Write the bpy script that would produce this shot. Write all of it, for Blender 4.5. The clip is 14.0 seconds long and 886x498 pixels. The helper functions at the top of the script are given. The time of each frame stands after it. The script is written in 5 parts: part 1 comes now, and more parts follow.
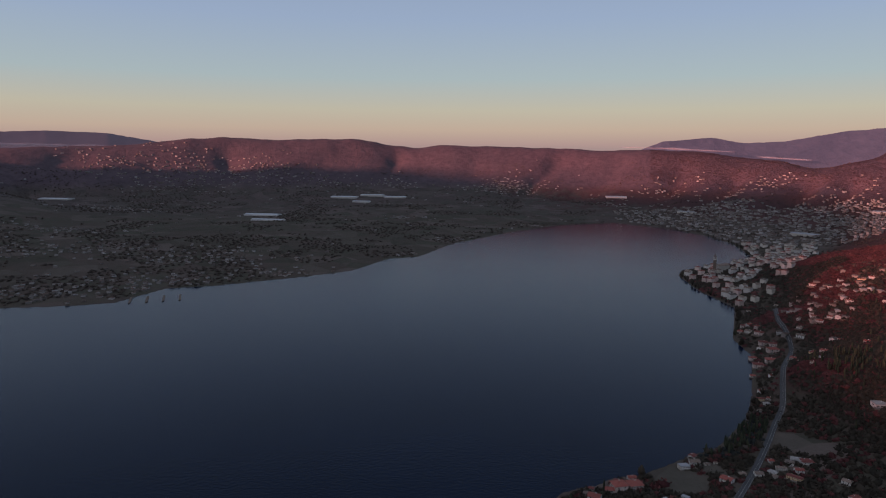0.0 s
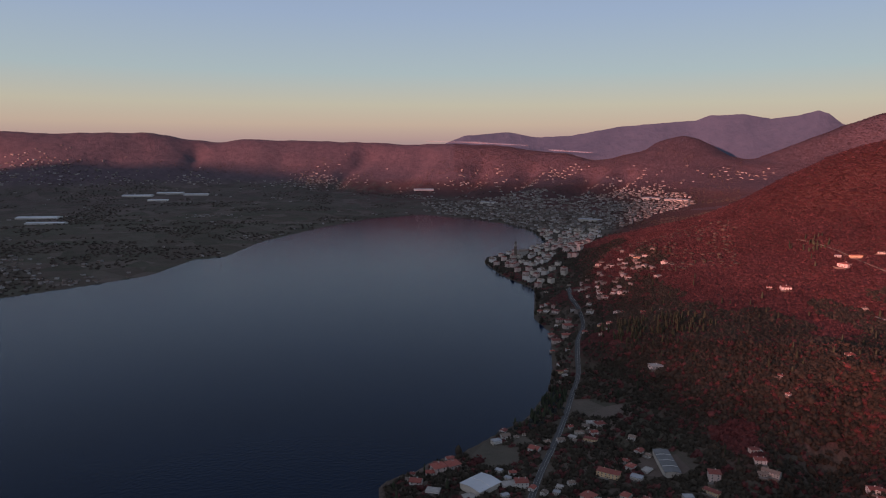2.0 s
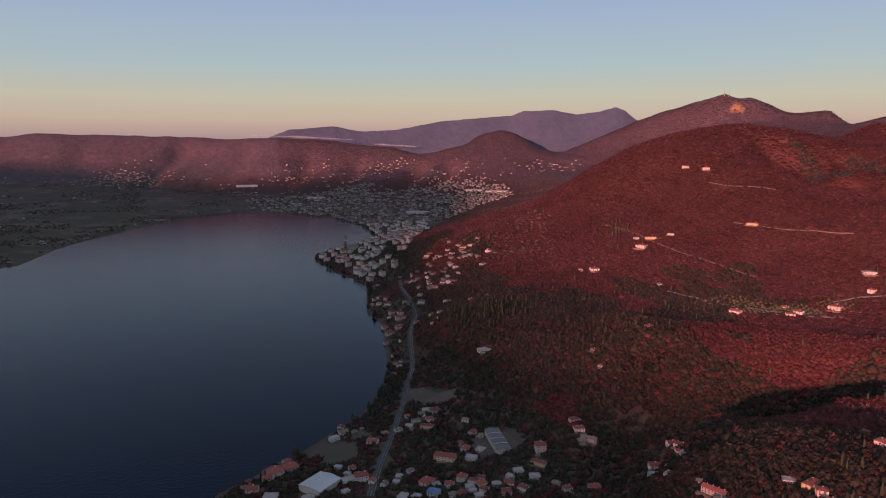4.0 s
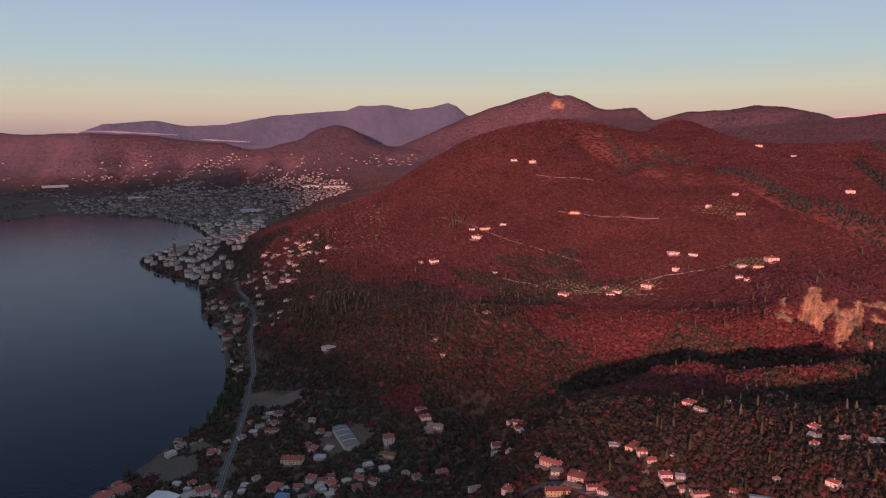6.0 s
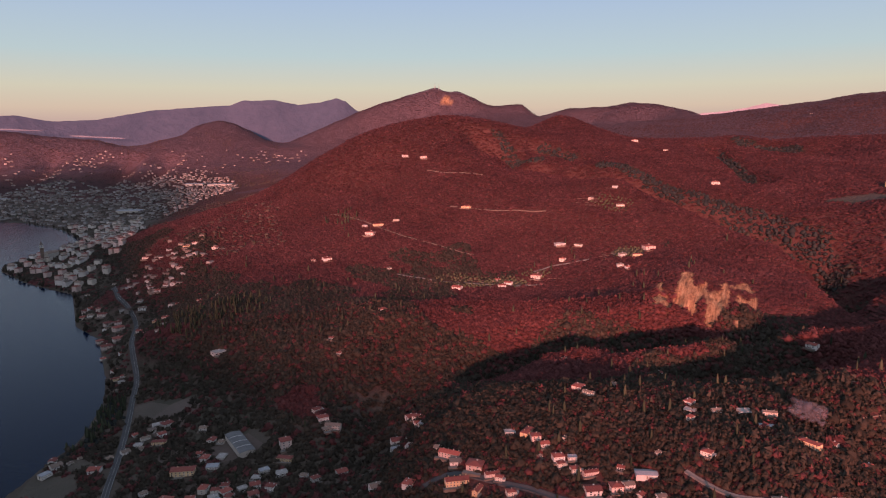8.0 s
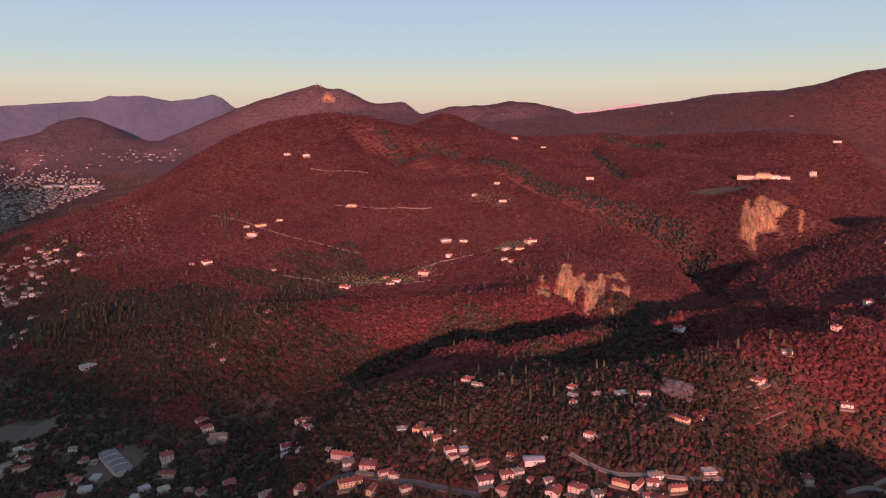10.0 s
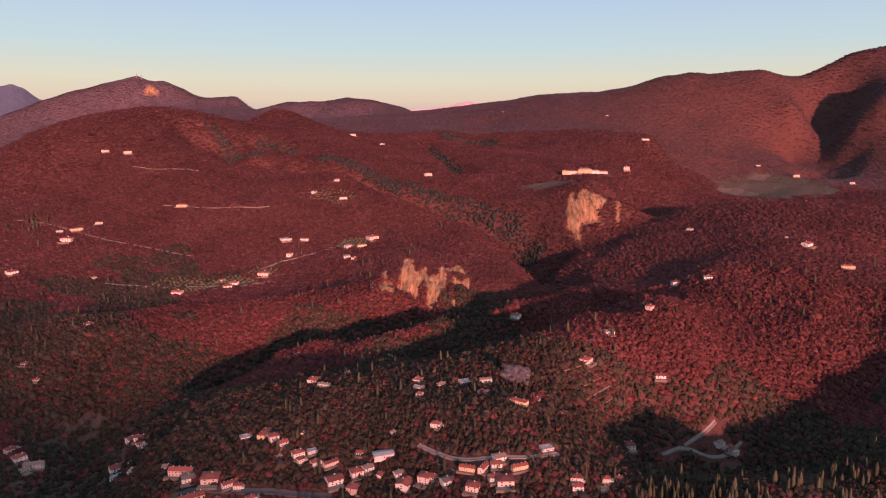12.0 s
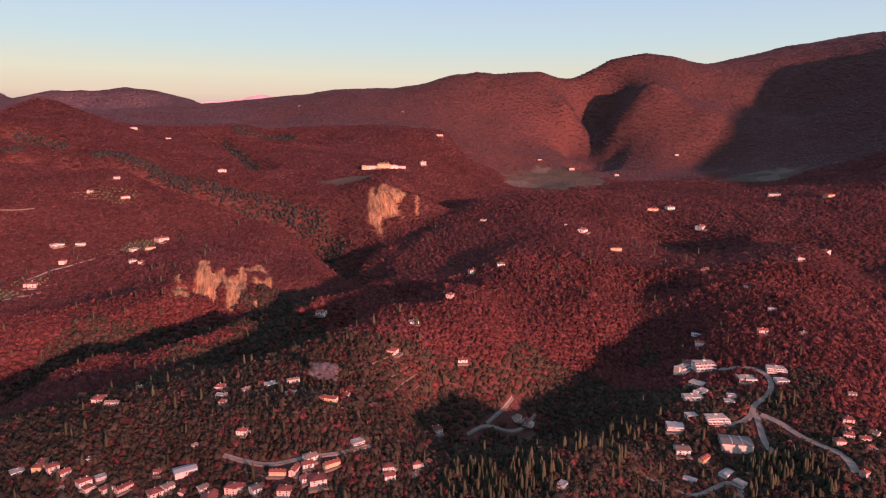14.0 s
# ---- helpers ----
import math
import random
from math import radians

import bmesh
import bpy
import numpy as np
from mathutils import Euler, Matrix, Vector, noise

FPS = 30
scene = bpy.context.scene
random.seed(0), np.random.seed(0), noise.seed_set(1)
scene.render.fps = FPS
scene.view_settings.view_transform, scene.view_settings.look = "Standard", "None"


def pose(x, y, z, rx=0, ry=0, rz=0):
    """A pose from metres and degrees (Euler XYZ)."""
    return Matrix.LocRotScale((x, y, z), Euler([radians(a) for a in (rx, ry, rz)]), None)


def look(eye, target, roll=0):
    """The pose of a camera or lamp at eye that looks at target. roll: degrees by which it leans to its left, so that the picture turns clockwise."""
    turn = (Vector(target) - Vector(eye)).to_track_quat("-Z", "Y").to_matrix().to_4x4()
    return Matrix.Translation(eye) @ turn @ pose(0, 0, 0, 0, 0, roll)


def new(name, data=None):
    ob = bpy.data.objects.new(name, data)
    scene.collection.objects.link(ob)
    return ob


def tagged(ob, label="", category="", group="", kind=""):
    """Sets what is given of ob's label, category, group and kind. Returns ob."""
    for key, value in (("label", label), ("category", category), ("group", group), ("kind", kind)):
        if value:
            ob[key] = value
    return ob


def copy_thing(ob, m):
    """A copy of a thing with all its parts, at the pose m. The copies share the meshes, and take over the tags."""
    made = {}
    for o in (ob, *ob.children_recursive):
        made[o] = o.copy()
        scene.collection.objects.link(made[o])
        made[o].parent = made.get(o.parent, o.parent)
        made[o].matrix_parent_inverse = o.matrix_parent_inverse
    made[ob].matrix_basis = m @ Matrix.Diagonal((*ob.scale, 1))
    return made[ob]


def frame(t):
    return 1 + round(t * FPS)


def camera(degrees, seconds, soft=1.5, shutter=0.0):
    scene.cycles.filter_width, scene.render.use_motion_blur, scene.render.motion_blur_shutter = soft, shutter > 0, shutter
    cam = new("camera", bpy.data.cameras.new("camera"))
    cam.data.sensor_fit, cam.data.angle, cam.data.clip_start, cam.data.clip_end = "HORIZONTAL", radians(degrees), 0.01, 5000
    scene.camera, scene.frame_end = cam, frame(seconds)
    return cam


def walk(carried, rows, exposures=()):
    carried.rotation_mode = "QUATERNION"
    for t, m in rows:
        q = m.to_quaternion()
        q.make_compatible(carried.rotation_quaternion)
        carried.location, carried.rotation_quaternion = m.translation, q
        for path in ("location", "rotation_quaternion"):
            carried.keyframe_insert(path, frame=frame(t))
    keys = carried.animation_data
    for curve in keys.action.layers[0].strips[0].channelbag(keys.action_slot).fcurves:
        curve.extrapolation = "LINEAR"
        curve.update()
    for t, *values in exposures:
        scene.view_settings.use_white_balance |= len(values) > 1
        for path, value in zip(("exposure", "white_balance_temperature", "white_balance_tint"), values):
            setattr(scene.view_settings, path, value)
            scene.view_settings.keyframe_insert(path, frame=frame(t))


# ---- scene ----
# The camera hangs 280 m over the lake and pans slowly to the right.
EYE = 280.0
cam = camera(66.75, 14.0, soft=1.15)
ROWS = [
    (0, -0.00, -7.87, -0.43),
    (0.5, -3.99, -7.96, -0.39),
    (1, -8.00, -8.05, -0.27),
    (1.5, -12.06, -8.15, -0.18),
    (2, -16.07, -8.28, -0.14),
    (2.5, -19.92, -8.41, -0.09),
    (3, -23.59, -8.53, -0.02),
    (3.5, -27.12, -8.66, 0.01),
    (4, -30.66, -8.76, 0.11),
    (6.5, -47.15, -9.35, 0.33),
    (7, -49.47, -9.46, 0.36),
    (7.5, -51.48, -9.56, 0.39),
    (10, -63.29, -9.90, 0.41),
    (10.5, -66.14, -9.97, 0.35),
    (11, -69.47, -10.05, 0.28),
    (11.5, -73.00, -10.15, 0.20),
    (12, -76.80, -10.22, 0.00),
    (12.5, -81.24, -10.31, -0.17),
    (13, -85.49, -10.38, -0.33),
    (13.5, -89.54, -10.45, -0.49),
    (14, -93.62, -10.53, -0.65),
]
walk(cam, [(t, pose(0, 0, EYE, 90 + pitch, roll, yaw)) for t, yaw, pitch, roll in ROWS],
     exposures=[(0, -0.04), (4, 0.04), (7, 0.23), (10, 0.35), (14, 0.56)])

# ---- world and sun: dawn, the sun low over the far shore behind the camera ----
SUN_FROM = 240.0   # compass bearing of the sun, degrees clockwise from +y
SUN_UP = 9.0
world = bpy.data.worlds.new("dawn_sky")
scene.world = world
world.use_nodes = True
wn, wl = world.node_tree.nodes, world.node_tree.links
wn.clear()
w_out = wn.new("ShaderNodeOutputWorld")
w_bg = wn.new("ShaderNodeBackground")
w_sky = wn.new("ShaderNodeTexSky")
w_sky.sky_type = "NISHITA"
w_sky.sun_disc = False
w_sky.sun_elevation = radians(SUN_UP)
w_sky.sun_rotation = radians(SUN_FROM)
w_sky.altitude = 300
w_co = wn.new("ShaderNodeTexCoord")
w_xyz = wn.new("ShaderNodeSeparateXYZ")
w_map = wn.new("ShaderNodeMapRange")
w_map.inputs["From Min"].default_value = -0.05
w_map.inputs["From Max"].default_value = 0.75
w_ramp = wn.new("ShaderNodeValToRGB")
SKY = [(0.0, (0.22, 0.18, 0.22)), (0.0625, (0.30, 0.22, 0.25)), (0.085, (0.46, 0.31, 0.30)), (0.11, (0.56, 0.42, 0.34)), (0.145, (0.55, 0.50, 0.40)), (0.20, (0.42, 0.50, 0.53)), (0.30, (0.34, 0.43, 0.60)), (0.48, (0.26, 0.33, 0.49)), (0.7, (0.25, 0.31, 0.43)), (1.0, (0.28, 0.34, 0.45))]
els = w_ramp.color_ramp.elements
while len(els) < len(SKY):
    els.new(0.5)
for e, (p, c) in zip(els, SKY):
    e.position, e.color = p, (*c, 1)
w_half = wn.new("ShaderNodeMixRGB")
w_half.inputs["Fac"].default_value = 0.9
w_dim = wn.new("ShaderNodeMixRGB")
w_dim.blend_type = "MULTIPLY"
w_dim.inputs["Fac"].default_value = 1
w_dim.inputs["Color2"].default_value = (0.1, 0.1, 0.1, 1)
wl.new(w_co.outputs["Generated"], w_xyz.inputs[0])
wl.new(w_xyz.outputs["Z"], w_map.inputs["Value"])
wl.new(w_map.outputs[0], w_ramp.inputs["Fac"])
wl.new(w_sky.outputs[0], w_dim.inputs["Color1"])
wl.new(w_dim.outputs[0], w_half.inputs["Color1"])
wl.new(w_ramp.outputs["Color"], w_half.inputs["Color2"])
# the sky brightens towards the rising sun
w_dot = wn.new("ShaderNodeVectorMath")
w_dot.operation = "DOT_PRODUCT"
w_dot.inputs[1].default_value = (math.sin(radians(SUN_FROM)), math.cos(radians(SUN_FROM)), 0.12)
w_near = wn.new("ShaderNodeMapRange")
w_near.interpolation_type = "SMOOTHSTEP"
w_near.inputs["From Min"].default_value = 0.12
w_near.inputs["From Max"].default_value = 1.0
w_glow = wn.new("ShaderNodeMixRGB")
w_glow.blend_type = "ADD"
w_glow.inputs["Color2"].default_value = (0.34, 0.27, 0.27, 1)
wl.new(w_co.outputs["Generated"], w_dot.inputs[0])
wl.new(w_dot.outputs["Value"], w_near.inputs["Value"])
wl.new(w_near.outputs[0], w_glow.inputs["Fac"])
wl.new(w_half.outputs[0], w_glow.inputs["Color1"])
wl.new(w_glow.outputs[0], w_bg.inputs["Color"])
w_bg.inputs["Strength"].default_value = 1.0
wl.new(w_bg.outputs[0], w_out.inputs["Surface"])

sun = new("sun", bpy.data.lights.new("sun", "SUN"))
sun.data.energy = 9.0
sun.data.angle = radians(1.6)
sun.data.color = (1.0, 0.335, 0.27)
sx, sy = math.sin(radians(SUN_FROM)), math.cos(radians(SUN_FROM))
cu, su = math.cos(radians(SUN_UP)), math.sin(radians(SUN_UP))
sun.matrix_world = look((sx * cu * 3000, sy * cu * 3000, 300 + su * 3000), (0, 0, 300))

# ---- materials ----
def material(name, rough=0.9, spec=0.2):
    m = bpy.data.materials.new(name)
    m.use_nodes = True
    b = m.node_tree.nodes["Principled BSDF"]
    b.inputs["Roughness"].default_value = rough
    b.inputs["Specular IOR Level"].default_value = spec
    return m, m.node_tree.nodes, m.node_tree.links, b


def coords(n, l):
    return n.new("ShaderNodeTexCoord").outputs["Object"]


def noise_node(n, l, co, scale, detail=4.0, rough=0.6):
    t = n.new("ShaderNodeTexNoise")
    t.inputs["Scale"].default_value = scale
    t.inputs["Detail"].default_value = detail
    t.inputs["Roughness"].default_value = rough
    l.new(co, t.inputs["Vector"])
    return t.outputs["Fac"]


def ramp_node(n, l, fac, stops):
    r = n.new("ShaderNodeValToRGB")
    e = r.color_ramp.elements
    while len(e) < len(stops):
        e.new(0.5)
    for k, (p, c) in zip(e, stops):
        k.position, k.color = p, (*c, 1)
    l.new(fac, r.inputs["Fac"])
    return r.outputs["Color"]


def mix_node(n, l, fac, a, b, kind="MIX"):
    m = n.new("ShaderNodeMixRGB")
    m.blend_type = kind
    for key, v in (("Fac", fac), ("Color1", a), ("Color2", b)):
        if isinstance(v, (int, float)):
            m.inputs[key].default_value = v
        elif isinstance(v, tuple):
            m.inputs[key].default_value = (*v, 1)
        else:
            l.new(v, m.inputs[key])
    return m.outputs["Color"]


def bump_node(n, l, b, height, strength, distance):
    u = n.new("ShaderNodeBump")
    u.inputs["Strength"].default_value = strength
    u.inputs["Distance"].default_value = distance
    l.new(height, u.inputs["Height"])
    l.new(u.outputs["Normal"], b.inputs["Normal"])


def two_scale(name, dark, light, fine, coarse, rough=0.9, bump=0.0, dist=0.1, per=0.0):
    """Colour that varies at two scales, and from piece to piece by per."""
    m, n, l, b = material(name, rough)
    co = coords(n, l)
    a = noise_node(n, l, co, fine)
    c = noise_node(n, l, co, coarse, 2)
    col = ramp_node(n, l, a, [(0.3, dark), (0.7, light)])
    col = mix_node(n, l, 0.5, col, ramp_node(n, l, c, [(0.35, dark), (0.65, light)]))
    if per:
        info = n.new("ShaderNodeObjectInfo")
        r = ramp_node(n, l, info.outputs["Random"], [(0, (1 - per,) * 3), (1, (1 + per,) * 3)])
        col = mix_node(n, l, 1.0, col, r, "MULTIPLY")
    l.new(col, b.inputs["Base Color"])
    if bump:
        bump_node(n, l, b, a, bump, dist)
    return m


def island_mat(name, stops, rough=0.95, bleed=0.0):
    """Foliage: colour from tree to tree by the island's own random number, with broad patches."""
    m, n, l, b = material(name, rough, 0.05)
    g = n.new("ShaderNodeNewGeometry")
    c = noise_node(n, l, coords(n, l), 0.012, 3)
    f = n.new("ShaderNodeMath")
    f.operation = "MULTIPLY_ADD"
    f.inputs[1].default_value = 0.55
    l.new(g.outputs["Random Per Island"], f.inputs[0])
    h = n.new("ShaderNodeMath")
    h.operation = "MULTIPLY_ADD"
    h.inputs[1].default_value = 0.9
    h.inputs[2].default_value = -0.2
    l.new(c, h.inputs[0])
    l.new(h.outputs[0], f.inputs[2])
    l.new(ramp_node(n, l, f.outputs[0], stops), b.inputs["Base Color"])
    bump_node(n, l, b, noise_node(n, l, coords(n, l), 0.9, 3, 0.7), 0.5, 0.5)
    thin = n.new("ShaderNodeBsdfTranslucent")
    l.new(b.inputs["Base Color"].links[0].from_socket, thin.inputs["Color"])
    mix = n.new("ShaderNodeMixShader")
    mix.inputs["Fac"].default_value = bleed
    l.new(b.outputs[0], mix.inputs[1])
    l.new(thin.outputs[0], mix.inputs[2])
    l.new(mix.outputs[0], n["Material Output"].inputs["Surface"])
    return m


def ground_material():
    m, n, l, b = material("hill_ground", 0.97, 0.05)
    co = coords(n, l)
    big = noise_node(n, l, co, 0.004, 5)
    mid = noise_node(n, l, co, 0.03, 5, 0.7)
    fine = noise_node(n, l, co, 0.16, 4, 0.75)
    wood = ramp_node(n, l, mid, [(0.25, (0.050, 0.026, 0.025)), (0.5, (0.074, 0.036, 0.034)), (0.75, (0.105, 0.050, 0.046))])
    wood = mix_node(n, l, 0.6, wood, ramp_node(n, l, fine, [(0.3, (0.048, 0.026, 0.025)), (0.7, (0.105, 0.052, 0.048))]))
    vor = n.new("ShaderNodeTexVoronoi")
    vor.inputs["Scale"].default_value = 0.014
    l.new(co, vor.inputs["Vector"])
    field = mix_node(n, l, 0.35, ramp_node(n, l, vor.outputs["Color"], [(0.2, (0.060, 0.058, 0.045)), (0.4, (0.095, 0.075, 0.066)), (0.6, (0.066, 0.070, 0.052)), (0.85, (0.135, 0.11, 0.098))]),
                     ramp_node(n, l, mid, [(0.3, (0.045, 0.043, 0.036)), (0.7, (0.105, 0.085, 0.074))]))
    stretch = n.new("ShaderNodeMapping")
    stretch.inputs["Scale"].default_value = (0.05, 0.32, 0.06)
    swing = n.new("ShaderNodeMapping")
    swing.inputs["Rotation"].default_value = (0, 0, radians(-10))
    l.new(co, swing.inputs["Vector"])
    l.new(swing.outputs[0], stretch.inputs["Vector"])
    rill = noise_node(n, l, stretch.outputs[0], 1.0, 4, 0.65)
    rock = ramp_node(n, l, rill, [(0.36, (0.085, 0.040, 0.028)), (0.45, (0.20, 0.105, 0.056)), (0.56, (0.33, 0.19, 0.10)), (0.66, (0.42, 0.27, 0.155)), (0.76, (0.15, 0.08, 0.05))])
    rock = mix_node(n, l, 0.25, rock, ramp_node(n, l, fine, [(0.35, (0.12, 0.075, 0.05)), (0.6, (0.42, 0.29, 0.19))]))

    def att(key):
        a = n.new("ShaderNodeAttribute")
        a.attribute_name = key
        return a.outputs["Fac"]
    # grey-mauve tone that paints haze onto the far ground
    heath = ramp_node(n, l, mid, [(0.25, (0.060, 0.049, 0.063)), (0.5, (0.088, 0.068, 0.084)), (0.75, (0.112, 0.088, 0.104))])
    col = mix_node(n, l, att("field"), wood, field)
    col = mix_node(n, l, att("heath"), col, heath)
    col = mix_node(n, l, att("rock"), col, rock)
    l.new(col, b.inputs["Base Color"])
    both = n.new("ShaderNodeMath")
    both.operation = "MULTIPLY_ADD"
    both.inputs[1].default_value = 2.5
    l.new(mid, both.inputs[0])
    l.new(fine, both.inputs[2])
    bump_node(n, l, b, both.outputs[0], 0.8, 3.0)
    return m


def water_material():
    m, n, l, b = material("lake_water", 0.1, 0.11)
    b.inputs["IOR"].default_value = 1.33
    co = coords(n, l)
    big = noise_node(n, l, co, 0.003, 3)
    l.new(ramp_node(n, l, big, [(0.3, (0.0005, 0.005, 0.018)), (0.7, (0.001, 0.008, 0.027))]), b.inputs["Base Color"])
    l.new(ramp_node(n, l, big, [(0.3, (0.06,) * 3), (0.7, (0.12,) * 3)]), b.inputs["Roughness"])
    bump_node(n, l, b, noise_node(n, l, co, 0.25, 4), 0.5, 0.6)
    return m


MAT_GROUND = ground_material()
MAT_WATER = water_material()
# Haze is painted into the next three base colours: bluer and greyer.
MAT_FAR_HAZE = two_scale("haze_blue_slopes", (0.042, 0.06, 0.098), (0.066, 0.085, 0.13), 0.02, 0.003, 0.97, 0.8, 12)
MAT_HAZY = two_scale("haze_pale_hills", (0.10, 0.105, 0.14), (0.14, 0.14, 0.18), 0.01, 0.002, 0.97)
MAT_HAZE_WOOD = island_mat("haze_tinted_woods", [(0.05, (0.070, 0.052, 0.062)), (0.5, (0.102, 0.070, 0.082)), (1.0, (0.132, 0.092, 0.104))], bleed=0.25)
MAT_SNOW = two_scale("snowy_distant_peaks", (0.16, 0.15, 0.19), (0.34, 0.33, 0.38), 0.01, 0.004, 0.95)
MAT_BARE = island_mat("bare_tree_crowns", [(0.05, (0.062, 0.026, 0.027)), (0.4, (0.104, 0.041, 0.042)), (0.7, (0.140, 0.054, 0.055)), (1.0, (0.19, 0.080, 0.079))], bleed=0.35)
MAT_GREEN = island_mat("evergreen_crowns", [(0.1, (0.027, 0.025, 0.021)), (0.5, (0.047, 0.041, 0.033)), (0.95, (0.074, 0.062, 0.049))], bleed=0.2)
MAT_CYPRESS = island_mat("cypress_crowns", [(0.1, (0.020, 0.028, 0.020)), (0.9, (0.060, 0.068, 0.044))])

MAT_OLIVE = island_mat("olive_crowns", [(0.1, (0.05, 0.06, 0.036)), (0.9, (0.11, 0.12, 0.075))], bleed=0.1)
# Near-black crowns: the shore wood, and painted shade in the ravines.
MAT_FIR_SHADE = island_mat("fir_and_shade_crowns", [(0.1, (0.018, 0.023, 0.025)), (0.9, (0.034, 0.039, 0.038))])
MAT_HEDGE = island_mat("winter_hedges", [(0.1, (0.040, 0.034, 0.030)), (0.5, (0.062, 0.050, 0.044)), (0.95, (0.10, 0.078, 0.068))])

# ---- the lie of the land: shoreline, ridges, valleys ----
SHORE = [(-802, 1195), (-710, 1212), (-621, 1244), (-582, 1381), (-489, 1422), (-318, 1539), (-224, 1620), (-144, 1826),
    (-67, 1861), (31, 2147), (246, 2484), (484, 2770), (747, 2885), (903, 2627), (957, 2423), (952, 2172), (871, 1855),
    (707, 1731), (595, 1656), (565, 1576), (545, 1406), (554, 1244), (456, 1024), (444, 933), (372, 771), (328, 692),
    (269, 622), (236, 604), (204, 581), (176, 564), (151, 558), (135, 545), (117, 539), (105, 533), (96, 525)]
PLAIN = [(-955, 1530, 10), (-732, 1785, 14), (-362, 1917, 14), (-1275, 2386, 24), (-678, 2410, 26), (-164, 2334, 18),
    (-2135, 3468, 52), (-1442, 3554, 52), (-564, 3662, 52), (178, 3175, 34), (602, 3299, 22), (914, 3430, 14)]
HILLS_SOUTH = [(-2195, 3581, 164), (-1842, 3775, 155), (-1574, 3894, 160), (-1128, 4046, 159), (-637, 4151, 160),
    (-188, 4196, 152), (230, 4144, 150), (568, 4081, 144), (892, 4002, 143), (1317, 3777, 122), (-2140, 3868, 237),
    (-1346, 4210, 258), (-308, 4409, 247), (771, 4281, 238)]
CREST_SOUTH = [(-2512, 3854, 301), (-2273, 3999, 314), (-2008, 4139, 331), (-1715, 4268, 367), (-1590, 4316, 387),
    (-1396, 4383, 397), (-1229, 4433, 382), (-1056, 4477, 373), (-805, 4529, 388), (-546, 4567, 379), (-359, 4586, 351),
    (-168, 4597, 341), (-16, 4600, 354), (251, 4593, 352), (621, 4507, 342), (1143, 4352, 330), (1578, 4161, 308),
    (1828, 3947, 276), (1965, 3825, 249)]
VALLEY_TOWN = [(964, 2946, 11), (1313, 2918, 36), (1694, 2773, 44), (1132, 2002, 16), (1034, 2110, 1), (1848, 2613, 48),
    (1794, 3575, 141), (2035, 3209, 115), (2618, 3024, 141), (2498, 3188, 172), (1451, 3294, 66), (853, 3395, 38)]
HILLS_WEST = [(1673, 3961, 266), (1908, 3798, 265), (2160, 3602, 265), (2445, 3718, 332), (2522, 3702, 366),
    (2610, 3666, 388), (2672, 3596, 365), (2728, 3516, 314), (2751, 3370, 242), (2904, 3305, 241), (2794, 2932, 166)]
CREST_TOWER = [(2937, 3343, 252), (3075, 3285, 312), (3379, 3194, 436), (3533, 3099, 498), (3664, 2943, 554),
    (3755, 2826, 592), (3786, 2786, 567), (3842, 2707, 571), (3916, 2599, 509), (3926, 2492, 460), (3964, 2374, 456),
    (3990, 2289, 467), (3900, 2142, 379), (4046, 1969, 434), (4139, 1767, 435), (4201, 1614, 462), (4221, 1409, 419),
    (4140, 1162, 350), (3883, 959, 341)]
TOWER_SLOPES = [(3455, 2724, 386), (3210, 2936, 303), (3677, 2506, 416), (3821, 1744, 341), (3857, 1391, 347)]
TOWN_HILL = [(407, 746, 36), (540, 981, 52), (630, 1137, 69), (810, 1380, 84), (831, 1249, 112), (930, 1177, 152),
    (1053, 1124, 224), (1130, 1090, 268), (1229, 1056, 306), (1336, 969, 322), (1413, 908, 310), (1497, 848, 290),
    (1784, 905, 329), (438, 670, 44), (533, 810, 61), (673, 932, 87), (821, 956, 119), (984, 967, 172), (411, 529, 31),
    (397, 437, 28), (478, 572, 55), (505, 499, 64), (539, 447, 67), (620, 666, 68), (731, 606, 75), (816, 677, 97),
    (908, 754, 127), (992, 824, 168), (1113, 849, 216), (1208, 922, 273)]
TOWN_HILL_BACK = [(1498, 1086, 298), (1331, 1285, 212), (1298, 1387, 171), (1116, 1413, 100), (2007, 1016, 294),
    (1682, 987, 262)]
NEAR_SHORE = [(173, 497, 4), (255, 515, 6), (336, 471, 10), (277, 433, 8), (316, 397, 10), (347, 350, 10),
    (407, 349, 22), (464, 420, 20), (344, 583, 12), (391, 709, 12), (350, 496, 12), (366, 671, 6), (499, 920, 10),
    (623, 1149, 12), (645, 1474, 8)]
TERRACE_RIDGE = [(329, 261, 50), (338, 205, 59), (354, 150, 64), (361, 102, 69), (366, 55, 82), (393, 310, 48),
    (458, 322, 55), (404, 198, 80), (404, 116, 88), (412, 47, 98), (458, 200, 86), (452, 130, 91), (482, 76, 94),
    (518, 6, 99), (694, 90, 91), (634, 38, 94), (590, -12, 104), (643, -50, 113)]
TONGUE = [(566, 312, 62), (573, 289, 70), (583, 266, 77), (576, 221, 85), (584, 192, 91), (600, 162, 95), (627, 145, 96),
    (563, 292, 62), (566, 246, 73), (554, 194, 83), (566, 159, 90)]
STRIP = [(530, 127, 85), (592, 96, 78), (676, 69, 71)]
GORGE = [(416, 376, 24), (536, 349, 45), (588, 288, 60), (606, 221, 64), (667, 176, 75), (808, 138, 74), (879, 49, 80),
    (990, 40, 98), (1199, -42, 107), (1342, -146, 125), (652, 104, 68), (760, -17, 93)]
